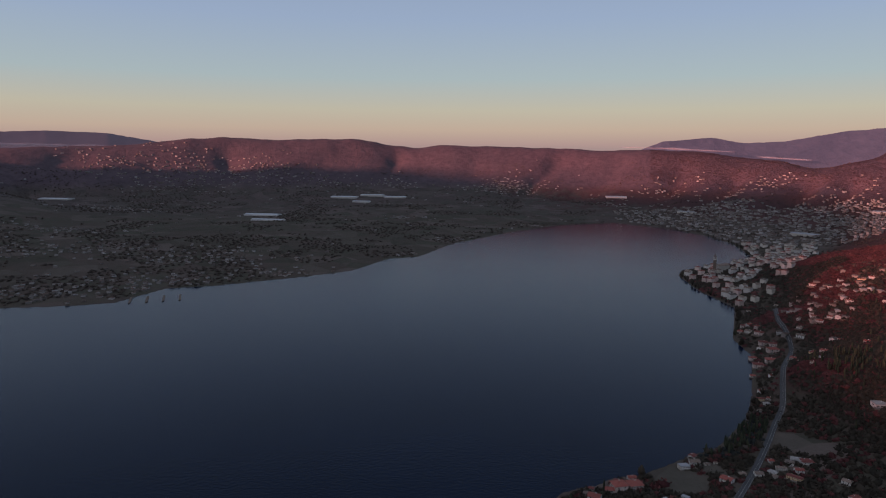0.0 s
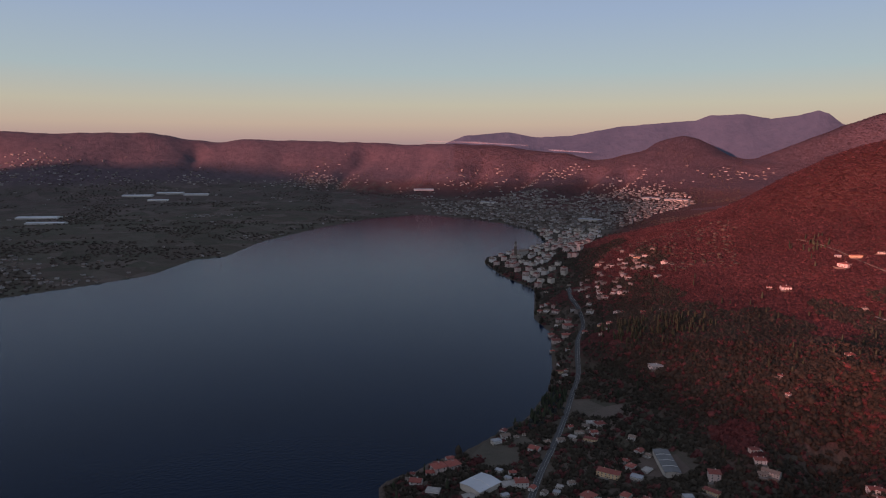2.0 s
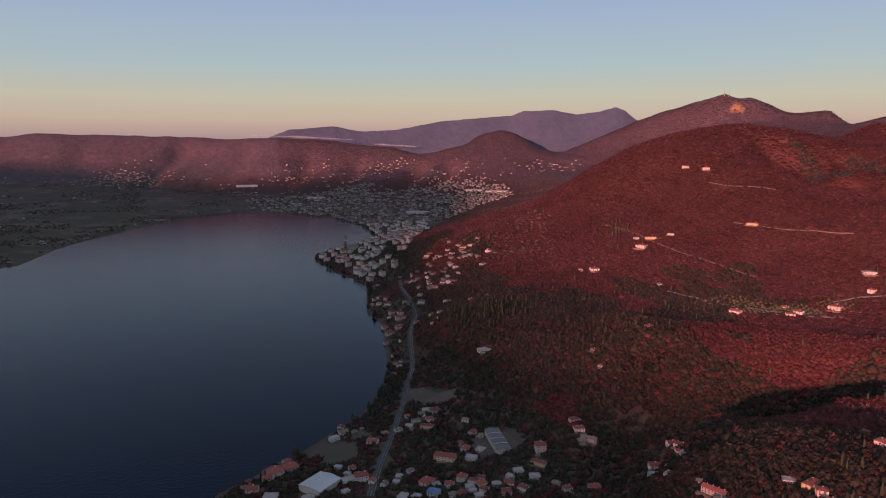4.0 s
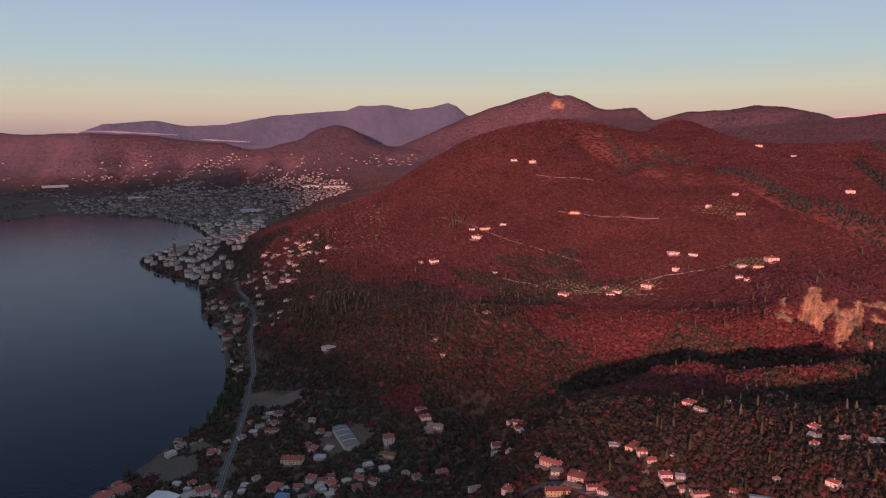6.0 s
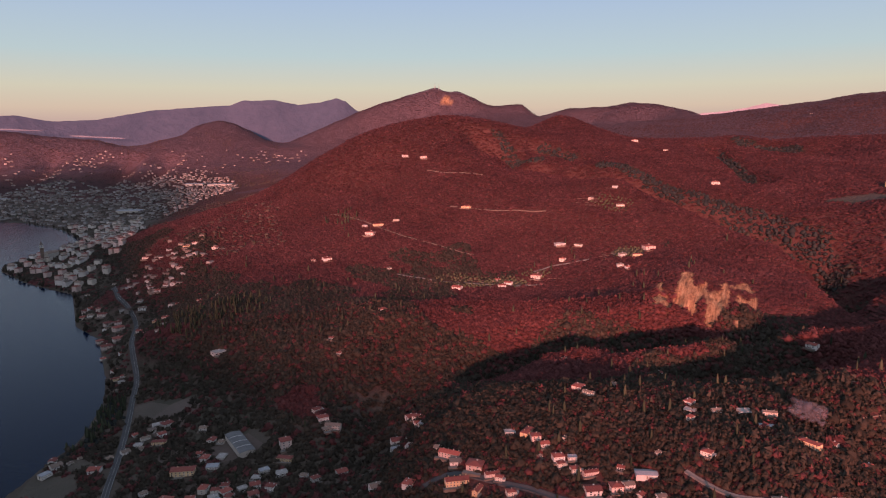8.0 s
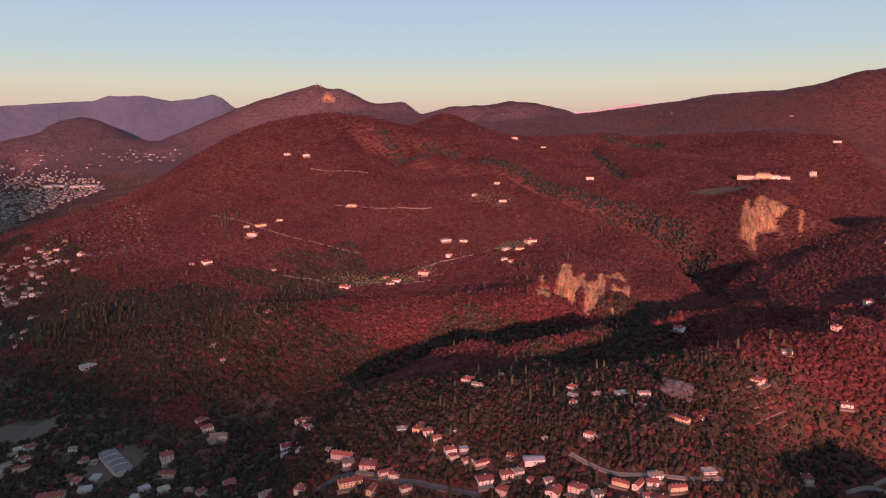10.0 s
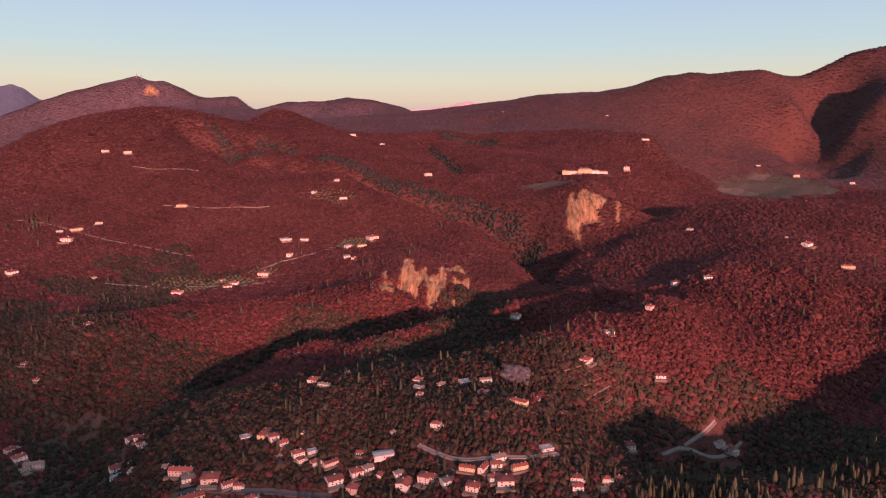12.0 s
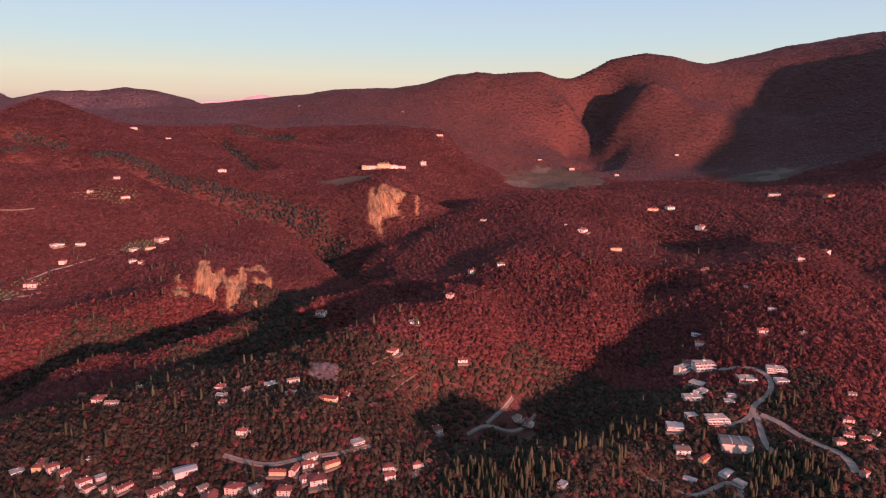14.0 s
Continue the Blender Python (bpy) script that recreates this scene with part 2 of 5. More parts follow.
SCAR_HILL = [(621, 374, 65), (649, 263, 78), (727, 239, 98), (818, 232, 106), (838, 193, 98), (713, 179, 82),
    (691, 220, 82), (864, 253, 114), (815, 331, 81), (848, 450, 80), (942, 440, 108), (963, 336, 112), (1026, 265, 116),
    (1006, 167, 100), (946, 89, 85), (1086, 463, 165), (1206, 691, 204), (1283, 560, 203)]
MANOR_HILL = [(1355, 354, 186), (1084, 46, 105), (1124, 38, 143), (1150, -14, 169), (1159, -46, 156), (1090, -2, 120),
    (1220, -14, 176), (1285, 111, 171), (1370, 33, 193), (1419, -50, 200), (1870, 709, 259), (1821, 541, 244),
    (1766, 347, 238), (1795, 136, 238), (2000, -24, 271), (1895, -132, 251), (2176, 745, 287), (2168, 376, 264)]
CREST_NORTH = [(3107, 767, 331), (2933, 629, 343), (2955, 517, 363), (2972, 408, 375), (2935, 295, 391),
    (2897, 130, 402), (2798, -93, 431), (2800, 17, 412), (2716, -139, 443), (2692, -204, 466), (2679, -335, 478),
    (2660, -464, 487), (2644, -549, 485), (2673, -646, 455), (2663, -688, 450), (2724, -838, 535), (2731, -976, 560),
    (2739, -1096, 547), (2751, -1196, 532), (2869, -1418, 560), (2918, -1541, 584), (2942, -1704, 612), (2984, -1829, 632),
    (3034, -1937, 640), (3007, -2156, 645)]
NORTH_RIDGE = [(2433, -287, 321), (2429, -592, 324), (2433, -918, 428), (2227, -1020, 326), (2264, -732, 201),
    (2326, -1371, 332), (1899, -1298, 244)]
FOREST_KNOLL = [(359, -64, 75), (365, -98, 77), (385, -125, 82), (500, -87, 32), (520, -138, 39), (537, -108, 42),
    (488, -50, 32), (543, -44, 82), (547, -94, 74), (671, -113, 90), (819, -136, 121), (940, -195, 138), (1095, -235, 167),
    (1042, -126, 136), (857, -68, 91), (660, -24, 82), (646, -213, 90), (809, -262, 123), (1093, -358, 168),
    (1006, -419, 160)]
PLATEAU = [(1936, -232, 112), (1959, -403, 106), (2016, -587, 124), (1750, -740, 131), (2145, -678, 151),
    (1772, -1031, 146), (1480, -1024, 150), (1870, -954, 146), (1332, -218, 134), (1320, -329, 136), (1327, -446, 138),
    (1567, -323, 118), (1584, -463, 123), (1588, -191, 115), (1589, -603, 127)]
EAST_SLOPE = [(386, -178, 54), (423, -153, 58), (451, -204, 67), (527, -254, 80), (582, -278, 92), (722, -345, 123),
    (680, -266, 105), (824, -310, 127), (904, -427, 144), (1074, -599, 171), (1007, -653, 176), (724, -483, 146),
    (594, -370, 115), (535, -387, 101), (505, -306, 88), (434, -259, 68), (385, -270, 68), (421, -314, 69), (370, -290, 68)]
NORTH_SPUR = [(2389, -891, 433), (2330, -757, 315), (2246, -620, 207), (2563, -816, 402), (2514, -700, 302),
    (2398, -590, 201), (2380, -1046, 368), (2136, -1050, 254), (2068, -960, 167)]
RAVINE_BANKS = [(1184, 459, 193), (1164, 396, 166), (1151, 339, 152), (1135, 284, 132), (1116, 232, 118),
    (1095, 183, 110), (1062, 134, 95), (996, 87, 80), (1305, 506, 207), (1287, 439, 180), (1256, 371, 164), (1232, 310, 141),
    (1204, 251, 126), (1174, 197, 117), (1141, 146, 103), (1081, 96, 86), (1260, 777, 230), (1226, 675, 203),
    (1362, 840, 249), (1305, 718, 218), (1754, 402, 253), (1758, 276, 228), (2008, 461, 270), (1986, 313, 251)]
KNOLL_EDGE = [(899, 33, 76), (950, 6, 91), (1019, -37, 112), (1087, -85, 136), (1142, -138, 154)]
VALLEY_EDGE = [(517, 116, 90), (549, 80, 95), (588, 45, 96), (640, -1, 99), (718, -51, 104)]
KNOLL_BED = [(935, 38, 74), (985, 12, 88), (1050, -30, 108), (1115, -78, 129), (1172, -135, 146)]
VALLEY_BED = [(561, 125, 76), (594, 86, 80), (633, 48, 81), (685, -1, 84), (763, -54, 90)]
RIGHT_GULLY = [(548, -218, 71), (633, -249, 87), (715, -285, 102)]
RAVINE_BED = [(1231, 477, 167), (1212, 413, 140), (1199, 354, 126), (1183, 297, 106), (1165, 242, 92), (1144, 191, 84),
    (1111, 141, 69), (1046, 91, 54), (1302, 803, 204), (1270, 699, 177), (1803, 414, 227), (1808, 284, 202)]
WEST_FALL = [(1775, 4201, 156), (2024, 4030, 155), (2294, 3825, 155), (2587, 3936, 222), (2669, 3917, 256),
    (2760, 3878, 278), (2827, 3804, 255), (2887, 3721, 204), (2915, 3571, 132)]
SHORE_NEAR = [(85, 460), (105, 380), (150, 290), (195, 180), (200, 20), (190, -160), (240, -430), (420, -900), (700, -1600), (900, -2700)]
SHORE_EAST = [(300, -3500), (-700, -3050), (-1700, -2350), (-2500, -1650), (-3200, -500), (-3300, 500), (-2300, 900), (-1400, 1000)]
# Unseen range behind the camera, its heights set to place the shade edge.
UNSEEN_RANGE_EAST = [(-3236, 2982, 480), (-3452, 2729, 665), (-3765, 2276, 825), (-4109, 1575, 925), (-4310, 884, 985), (-4364, 559, 1095), (-4398, 147, 1205), (-4393, -252, 1255), (-4383, -382, 1240), (-4328, -795, 1205), (-4266, -1077, 1100), (-4195, -1326, 1000), (-4141, -1488, 955), (-4096, -1606, 920), (-4051, -1717, 885), (-3996, -1841, 860), (-3958, -1922, 845), (-3917, -2005, 805), (-3899, -2040, 797), (-3823, -2178, 780), (-3760, -2286, 770), (-3679, -2413, 745), (-3536, -2619, 680), (-3280, -2933, 560), (-2912, -3298, 450), (-2394, -3692, 350)]
# Off-view hills added to shade mountain and plateau; the first three back the crest.
UNSEEN_MOUNT_NORTH = [(3350, -1800, 480), (3400, -2150, 470), (3250, -1500, 470), (1900, -1850, 640), (1793, -1800, 600), (1642, -1800, 545), (1300, -1800, 540), (992, -1800, 530), (837, -1800, 490), (555, -1800, 410), (350, -1800, 280), (150, -1900, 150), (980, -900, 225), (750, -1000, 150), (450, -800, 80), (250, -1000, 60)]


def along(line, step):
    """The same line, with places every step metres."""
    out = []
    for a, b in zip(line, line[1:]):
        n = max(1, round(math.hypot(b[0] - a[0], b[1] - a[1]) / step))
        out += [tuple(p + (q - p) * k / n for p, q in zip(a, b)) for k in range(n)]
    return out + [line[-1]]


def crest(line, step, back, fall):
    """A ridge line and the slope that falls away behind it."""
    top = along(line, step)
    out = list(top)
    for x, y, z in top[::2]:
        k = 1 + back / math.hypot(x, y)
        out.append((x * k, y * k, z - fall))
    return out


HOLLOWS = [(858, -353, 119), (836, -363, 119), (710, -501, 128), (639, -445, 114), (588, -223, 65), (1341, 812, 211), (1297, 714, 194), (1952, 384, 228), (1668, 282, 222), (1484, 345, 205)]
LAKE = SHORE + SHORE_NEAR + SHORE_EAST


def shore_distance(x, y):
    """Metres to the shoreline, minus inside the lake."""
    d2, inside = np.full(x.shape, 1e12), np.zeros(x.shape, bool)
    for (ax, ay), (bx, by) in zip(LAKE, LAKE[1:] + LAKE[:1]):
        ex, ey = bx - ax, by - ay
        k = np.clip(((x - ax) * ex + (y - ay) * ey) / (ex * ex + ey * ey), 0, 1)
        d2 = np.minimum(d2, (x - ax - k * ex) ** 2 + (y - ay - k * ey) ** 2)
        if ay != by:
            inside ^= ((ay > y) != (by > y)) & (x < ax + (y - ay) * ex / ey)
    return np.where(inside, -1, 1) * np.sqrt(d2)


def lattice(ix, iy, seed):
    h = (ix.astype(np.int64) * 374761393 + iy.astype(np.int64) * 668265263 + seed * 1442695041) & 0x7FFFFFFF
    h = ((h ^ (h >> 13)) * 1274126177) & 0x7FFFFFFF
    return ((h ^ (h >> 16)) & 0xFFFF) / 32767.5 - 1


def value_noise(x, y, size, seed=1):
    u, v = x / size, y / size
    ix, iy = np.floor(u), np.floor(v)
    fx, fy = u - ix, v - iy
    fx, fy = fx * fx * (3 - 2 * fx), fy * fy * (3 - 2 * fy)
    a, b = lattice(ix, iy, seed), lattice(ix + 1, iy, seed)
    c, d = lattice(ix, iy + 1, seed), lattice(ix + 1, iy + 1, seed)
    return (a * (1 - fx) + b * fx) * (1 - fy) + (c * (1 - fx) + d * fx) * fy


KNOTS = np.array([p for part in (PLAIN, HILLS_SOUTH, VALLEY_TOWN, HILLS_WEST, TOWER_SLOPES, TOWN_HILL, TOWN_HILL_BACK, NEAR_SHORE, TERRACE_RIDGE, GORGE, SCAR_HILL, MANOR_HILL,
                                 NORTH_RIDGE, FOREST_KNOLL, PLATEAU, EAST_SLOPE, NORTH_SPUR, RAVINE_BANKS, RAVINE_BED, KNOLL_EDGE, KNOLL_BED, TONGUE, STRIP, HOLLOWS, VALLEY_EDGE, VALLEY_BED, RIGHT_GULLY, WEST_FALL, crest(UNSEEN_RANGE_EAST, 120, 450, 350), UNSEEN_MOUNT_NORTH, crest(CREST_SOUTH, 90, 280, 110),
                                 crest(CREST_TOWER, 80, 230, 150), crest(CREST_NORTH, 90, 260, 130)) for p in part]
                 + [(x, y, 1) for x, y in LAKE], float)
ROUND = 25.0
gaps = np.hypot(KNOTS[:, None, 0] - KNOTS[None, :, 0], KNOTS[:, None, 1] - KNOTS[None, :, 1])
system = -np.sqrt(gaps ** 2 + ROUND ** 2) + 2.0 * np.eye(len(KNOTS))
border = np.ones((len(KNOTS), 1))
WEIGHTS = np.linalg.solve(np.block([[system, border], [border.T, np.zeros((1, 1))]]), np.append(KNOTS[:, 2], 0))


# ravines: each a line, its depth and its half width
CUTS = [
        ([(1891, 3468), (1691, 3291), (1469, 3122)], 60, 75),
        ([(2032, 3329), (1850, 3204), (1643, 3090)], 50, 60),
        ([(1621, 3711), (1445, 3541), (1243, 3379)], 45, 70),
        ([(1385, 3912), (1262, 3737), (1042, 3557)], 30, 80),
        ([(1064, 4115), (907, 3896), (722, 3680)], 20, 90),
        ([(720, 4276), (562, 4064), (456, 3792)], 24, 60),
        ([(229, 4400), (172, 4147), (-57, 3980)], 14, 110),
        ([(-293, 4430), (-322, 4188), (-540, 3985)], 18, 60),
        ([(-626, 4370), (-745, 4175), (-871, 3862)], 12, 120),
        ([(-1299, 4151), (-1256, 3952), (-1379, 3701)], 18, 70),
        ([(-1706, 3963), (-1641, 3773), (-1760, 3518)], 14, 100),
        ([(1275, 600), (1250, 540), (1231, 477), (1212, 413), (1199, 354), (1183, 297), (1165, 242), (1144, 191), (1111, 141), (1046, 91), (957, 66), (880, 60)], 36, 42),
        ([(1330, 880), (1302, 803), (1270, 699), (1250, 640)], 24, 34),
        ([(1425, 780), (1401, 682), (1385, 640)], 16, 26),
        ([(1690, 440), (1558, 363), (1440, 304), (1400, 280)], 20, 30),
        ([(1840, 500), (1803, 414), (1808, 284)], 34, 60),
        ([(560, 350), (609, 329), (635, 284), (663, 230), (701, 172), (730, 130), (800, 95), (880, 60)], 27, 40),
        ([(560, 150), (598, 118), (656, 90), (700, 45), (760, -17)], 17, 32),
        ([(395, 375), (445, 418), (495, 436), (530, 470)], 15, 30),
        ([(470, -50), (490, -86), (522, -145), (560, -195), (620, -235), (690, -265)], 10, 45),
        ([(930, -355), (880, -390), (840, -410)], 14, 34),
        ([(800, -500), (735, -530)], 14, 40),
        ([(770, 240), (745, 200), (722, 170)], 12, 16),
        ([(2560, -760), (2420, -720), (2290, -660), (2190, -610)], 55, 90)]


def cut_depth(x, y):
    """How far the ravines are let into the land."""
    out = np.zeros(x.shape)
    for line, depth, half in CUTS:
        d2 = np.full(x.shape, 1e12)
        for (ax, ay), (bx, by) in zip(line, line[1:]):
            ex, ey = bx - ax, by - ay
            k = np.clip(((x - ax) * ex + (y - ay) * ey) / (ex * ex + ey * ey), 0, 1)
            d2 = np.minimum(d2, (x - ax - k * ex) ** 2 + (y - ay - k * ey) ** 2)
        u = np.sqrt(d2) / half
        out = np.maximum(out, depth * np.where(u < 0.25, 1 - 1.2 * u * u, np.clip(1.12 - 0.78 * u, 0, 1) ** 1.3))
    return out


def land_height(x, y):
    x, y = np.asarray(x, float), np.asarray(y, float)
    flat_x, flat_y = x.ravel(), y.ravel()
    h = np.empty(flat_x.shape)
    for i in range(0, len(h), 20000):
        gap = np.sqrt((flat_x[i:i + 20000, None] - KNOTS[:, 0]) ** 2 + (flat_y[i:i + 20000, None] - KNOTS[:, 1]) ** 2 + ROUND ** 2)
        h[i:i + 20000] = -gap @ WEIGHTS[:-1] + WEIGHTS[-1]
    h = h.reshape(x.shape)
    d = shore_distance(x, y)
    r = np.hypot(x, y)
    rough = np.clip((h - 15) / 80, 0, 1)
    far = np.clip((r - 1200) / 1500, 0, 1)
    gully = 0.7 - 2 * np.abs(value_noise(x + 60 * value_noise(x, y, 300, 5), y, 190, 2))
    h = h + rough * (3.5 * gully + 3 * value_noise(x, y, 75, 3) + 1.2 * value_noise(x, y, 28, 4))
    h = h + rough * far * (9 * (0.7 - 2 * np.abs(value_noise(x, y, 520, 7))) + 5 * value_noise(x, y, 210, 8))
    h = h - cut_depth(x, y)
    bank = np.clip(d / 30, 0, 1)
    land = 0.8 + (np.maximum(h, 1.2) - 0.8) * bank
    return np.where(d > 0, land, np.maximum(-12, d * 0.3))


def spot(x, y):
    return float(land_height(np.array([float(x)]), np.array([float(y)]))[0])
# ---- end of the lie of the land ----


def mesh_from(name, verts, faces, mat, smooth=False):
    """A mesh from arrays of corners and of triangles or quads."""
    me = bpy.data.meshes.new(name)
    verts, faces = np.asarray(verts, np.float32), np.asarray(faces, np.int32)
    k = faces.shape[1]
    me.vertices.add(len(verts))
    me.vertices.foreach_set("co", verts.ravel())
    me.loops.add(faces.size)
    me.loops.foreach_set("vertex_index", faces.ravel())
    me.polygons.add(len(faces))
    me.polygons.foreach_set("loop_start", np.arange(0, faces.size, k, dtype=np.int32))
    me.polygons.foreach_set("use_smooth", np.full(len(faces), smooth))
    me.update(calc_edges=True)
    me.materials.append(mat)
    return me


def blob(x, y, cx, cy, rx, ry, turn=0.0):
    """1 in the middle of an oval patch, 0 outside, with a ragged edge."""
    a = radians(turn)
    u = ((x - cx) * math.cos(a) + (y - cy) * math.sin(a)) / rx
    v = (-(x - cx) * math.sin(a) + (y - cy) * math.cos(a)) / ry
    return np.clip((1.15 - np.hypot(u, v) + 0.25 * value_noise(x, y, 22, 11)) * 4, 0, 1)


SCARS = [(790, 212, 54, 48, 15), (1128, 18, 48, 50, 0), (862, 178, 20, 20, 0), (3663, 2672, 42, 34, 0)]


def bare_rock(x, y):
    """Where the cliffs are bare: broken into streaks that run down the slope."""
    rock = np.zeros(x.shape)
    for cx, cy, rx, ry, turn in SCARS:
        a = math.atan2(cy, cx)
        down, side = x * math.cos(a) + y * math.sin(a), -x * math.sin(a) + y * math.cos(a)
        streak = 1.1 * value_noise(side + 0.05 * down, down * 0.15, 8, 61) + 0.5 * value_noise(side, down, 22, 62)
        u, v = (x - cx) / rx, (y - cy) / ry
        rock = np.maximum(rock, np.clip((0.85 - u * u - v * v + 1.25 * streak) * 3.5 - 0.6, 0, 1))
    return rock


az = np.radians(np.concatenate([np.arange(-40, 134, 0.25), np.arange(134, 320, 2.0)]))
rad = np.concatenate([[0.0, 80], np.geomspace(150, 4960, 380)])
ga, gr = np.meshgrid(az, rad, indexing="ij")
gx, gy = gr * np.sin(ga), gr * np.cos(ga)
gz = land_height(gx, gy)
na, nr = ga.shape
ia, ir = np.meshgrid(np.arange(na), np.arange(nr - 1), indexing="ij")
ib = (ia + 1) % na
quads = np.stack([ia * nr + ir, ia * nr + ir + 1, ib * nr + ir + 1, ib * nr + ir], -1).reshape(-1, 4)
gz = gz + bare_rock(gx, gy) * 3.0 * value_noise(gy - 0.2 * gx, gx * 0.2, 7, 63)
ground_me = mesh_from("ground", np.stack([gx, gy, gz], -1).reshape(-1, 3), quads, MAT_GROUND, True)
FIELDS = [(-1000, 3000, 1750, 1800, 0), (1971, -450, 130, 150, 10), (1275, 92, 30, 60, 0), (944, 360, 16, 30, 0), (775, 485, 14, 46, 30), (1800, -1000, 60, 130, 0), (207, 553, 20, 32, 25), (342, 616, 18, 40, 25), (246, 570, 10, 16, 25)]
field = np.zeros(gx.shape)
for p in FIELDS:
    field = np.maximum(field, blob(gx, gy, *p))
rock = bare_rock(gx, gy)
# gardens and grass cover the low ground by the shore
field = np.maximum(field, 0.85 * np.clip((30 - gz) / 10, 0, 1))
# painted haze: ground of the outer mountains turns grey-mauve with distance
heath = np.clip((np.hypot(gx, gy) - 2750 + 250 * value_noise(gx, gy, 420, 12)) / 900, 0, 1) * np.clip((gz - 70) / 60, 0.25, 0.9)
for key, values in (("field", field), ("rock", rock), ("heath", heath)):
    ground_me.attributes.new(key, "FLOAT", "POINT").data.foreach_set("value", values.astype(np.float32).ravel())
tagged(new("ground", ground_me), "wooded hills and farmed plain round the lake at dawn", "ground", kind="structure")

wa = np.radians(np.arange(0, 360, 5.0))
water_v = np.concatenate([[[0, 0, 0]], np.stack([4900 * np.sin(wa), 4900 * np.cos(wa), 0 * wa], -1)])
water_f = [(0, k + 1, (k + 1) % len(wa) + 1) for k in range(len(wa))]
tagged(new("water", mesh_from("water", water_v, water_f, MAT_WATER)), "calm dark blue lake water reflecting the sky", "lake", kind="structure")


# ---- ranges far behind the rest ----
def far_range(name, label, crest, mat, away, depth, seed):
    """A distant ridge, from bearings and heights above the eye's level in degrees."""
    b = np.arange(crest[0][0], crest[-1][0], 0.15)
    e = np.interp(b, [c[0] for c in crest], [c[1] for c in crest])
    rows = []
    for k in range(9):
        s = k / 8
        d = away - depth * (1 - s)
        top = EYE + away * np.tan(np.radians(e))
        z = 100 + (top - 100) * s ** 0.8
        n = value_noise(b * 40, b * 0 + k * 17, 55, seed) * 14 * (1 - s) + value_noise(b * 40, b * 0 + 5, 12, seed + 1) * 2.5 * s
        rows.append(np.stack([(d + n) * np.sin(np.radians(b)), (d + n) * np.cos(np.radians(b)), z + n], -1))
    v = np.array(rows)
    m = len(b)
    r, c = np.meshgrid(np.arange(8), np.arange(m - 1), indexing="ij")
    f = np.stack([r * m + c, r * m + c + 1, (r + 1) * m + c + 1, (r + 1) * m + c], -1).reshape(-1, 4)
    return tagged(new(name, mesh_from(name, v.reshape(-1, 3), f, mat, True)), label, "mountain range", kind="structure")

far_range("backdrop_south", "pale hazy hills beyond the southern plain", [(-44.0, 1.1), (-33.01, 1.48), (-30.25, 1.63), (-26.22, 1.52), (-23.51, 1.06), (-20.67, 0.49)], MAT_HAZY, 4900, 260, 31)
far_range("backdrop_west", "wooded mountains beyond the valley, tinted mauve for haze", [(16.07, 0.55), (17.89, 1.28), (21.55, 1.57), (23.87, 1.15), (26.69, 1.29), (30.48, 1.99), (34.26, 2.3), (36.37, 2.43), (37.3, 2.79), (39.84, 2.86), (41.68, 2.48), (43.48, 2.68), (44.81, 3.02), (45.48, 2.79), (46.39, 2.02), (49.68, 0.74)], MAT_FAR_HAZE, 4900, 320, 33)
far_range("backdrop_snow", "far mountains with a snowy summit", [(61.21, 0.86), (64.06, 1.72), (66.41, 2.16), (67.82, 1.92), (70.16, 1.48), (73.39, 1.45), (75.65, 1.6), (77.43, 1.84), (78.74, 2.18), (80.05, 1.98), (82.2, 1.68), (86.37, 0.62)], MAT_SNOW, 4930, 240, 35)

# ---- woods ----
def crown_shards(rng, count, squash=1.0):
    """A bare crown: many small crossing flakes round a domed outline, one island a tree."""
    verts, faces = [], []
    d = rng.normal(size=(count, 3))
    d /= np.linalg.norm(d, axis=1)[:, None]
    d[:, 2] = np.abs(d[:, 2]) * 0.9 - 0.12
    for k in range(count):
        c = d[k] * rng.uniform(0.5, 1.0) * np.array([0.5, 0.5, 0.5 * squash]) + np.array([0, 0, 0.5])
        t = rng.normal(size=(3, 3)) * 0.15 + c
        verts += list(t)
        faces.append((3 * k, 3 * k + 1, 3 * k + 2))
    return np.array(verts), np.array(faces)


def crown_lumps(rng, rough):
    """A dense crown: a lumpy dome of twenty faces."""
    g = (1 + 5 ** 0.5) / 2
    v = np.array([(-1, g, 0), (1, g, 0), (-1, -g, 0), (1, -g, 0), (0, -1, g), (0, 1, g), (0, -1, -g), (0, 1, -g), (g, 0, -1), (g, 0, 1), (-g, 0, -1), (-g, 0, 1)], float)
    f = np.array([(0, 11, 5), (0, 5, 1), (0, 1, 7), (0, 7, 10), (0, 10, 11), (1, 5, 9), (5, 11, 4), (11, 10, 2), (10, 7, 6), (7, 1, 8), (3, 9, 4), (3, 4, 2), (3, 2, 6), (3, 6, 8), (3, 8, 9), (4, 9, 5), (2, 4, 11), (6, 2, 10), (8, 6, 7), (9, 8, 1)])
    v = v / np.linalg.norm(v[0]) * 0.5 * rng.uniform(1 - rough, 1 + rough, (12, 1)) + np.array([0, 0, 0.42])
    return v, f


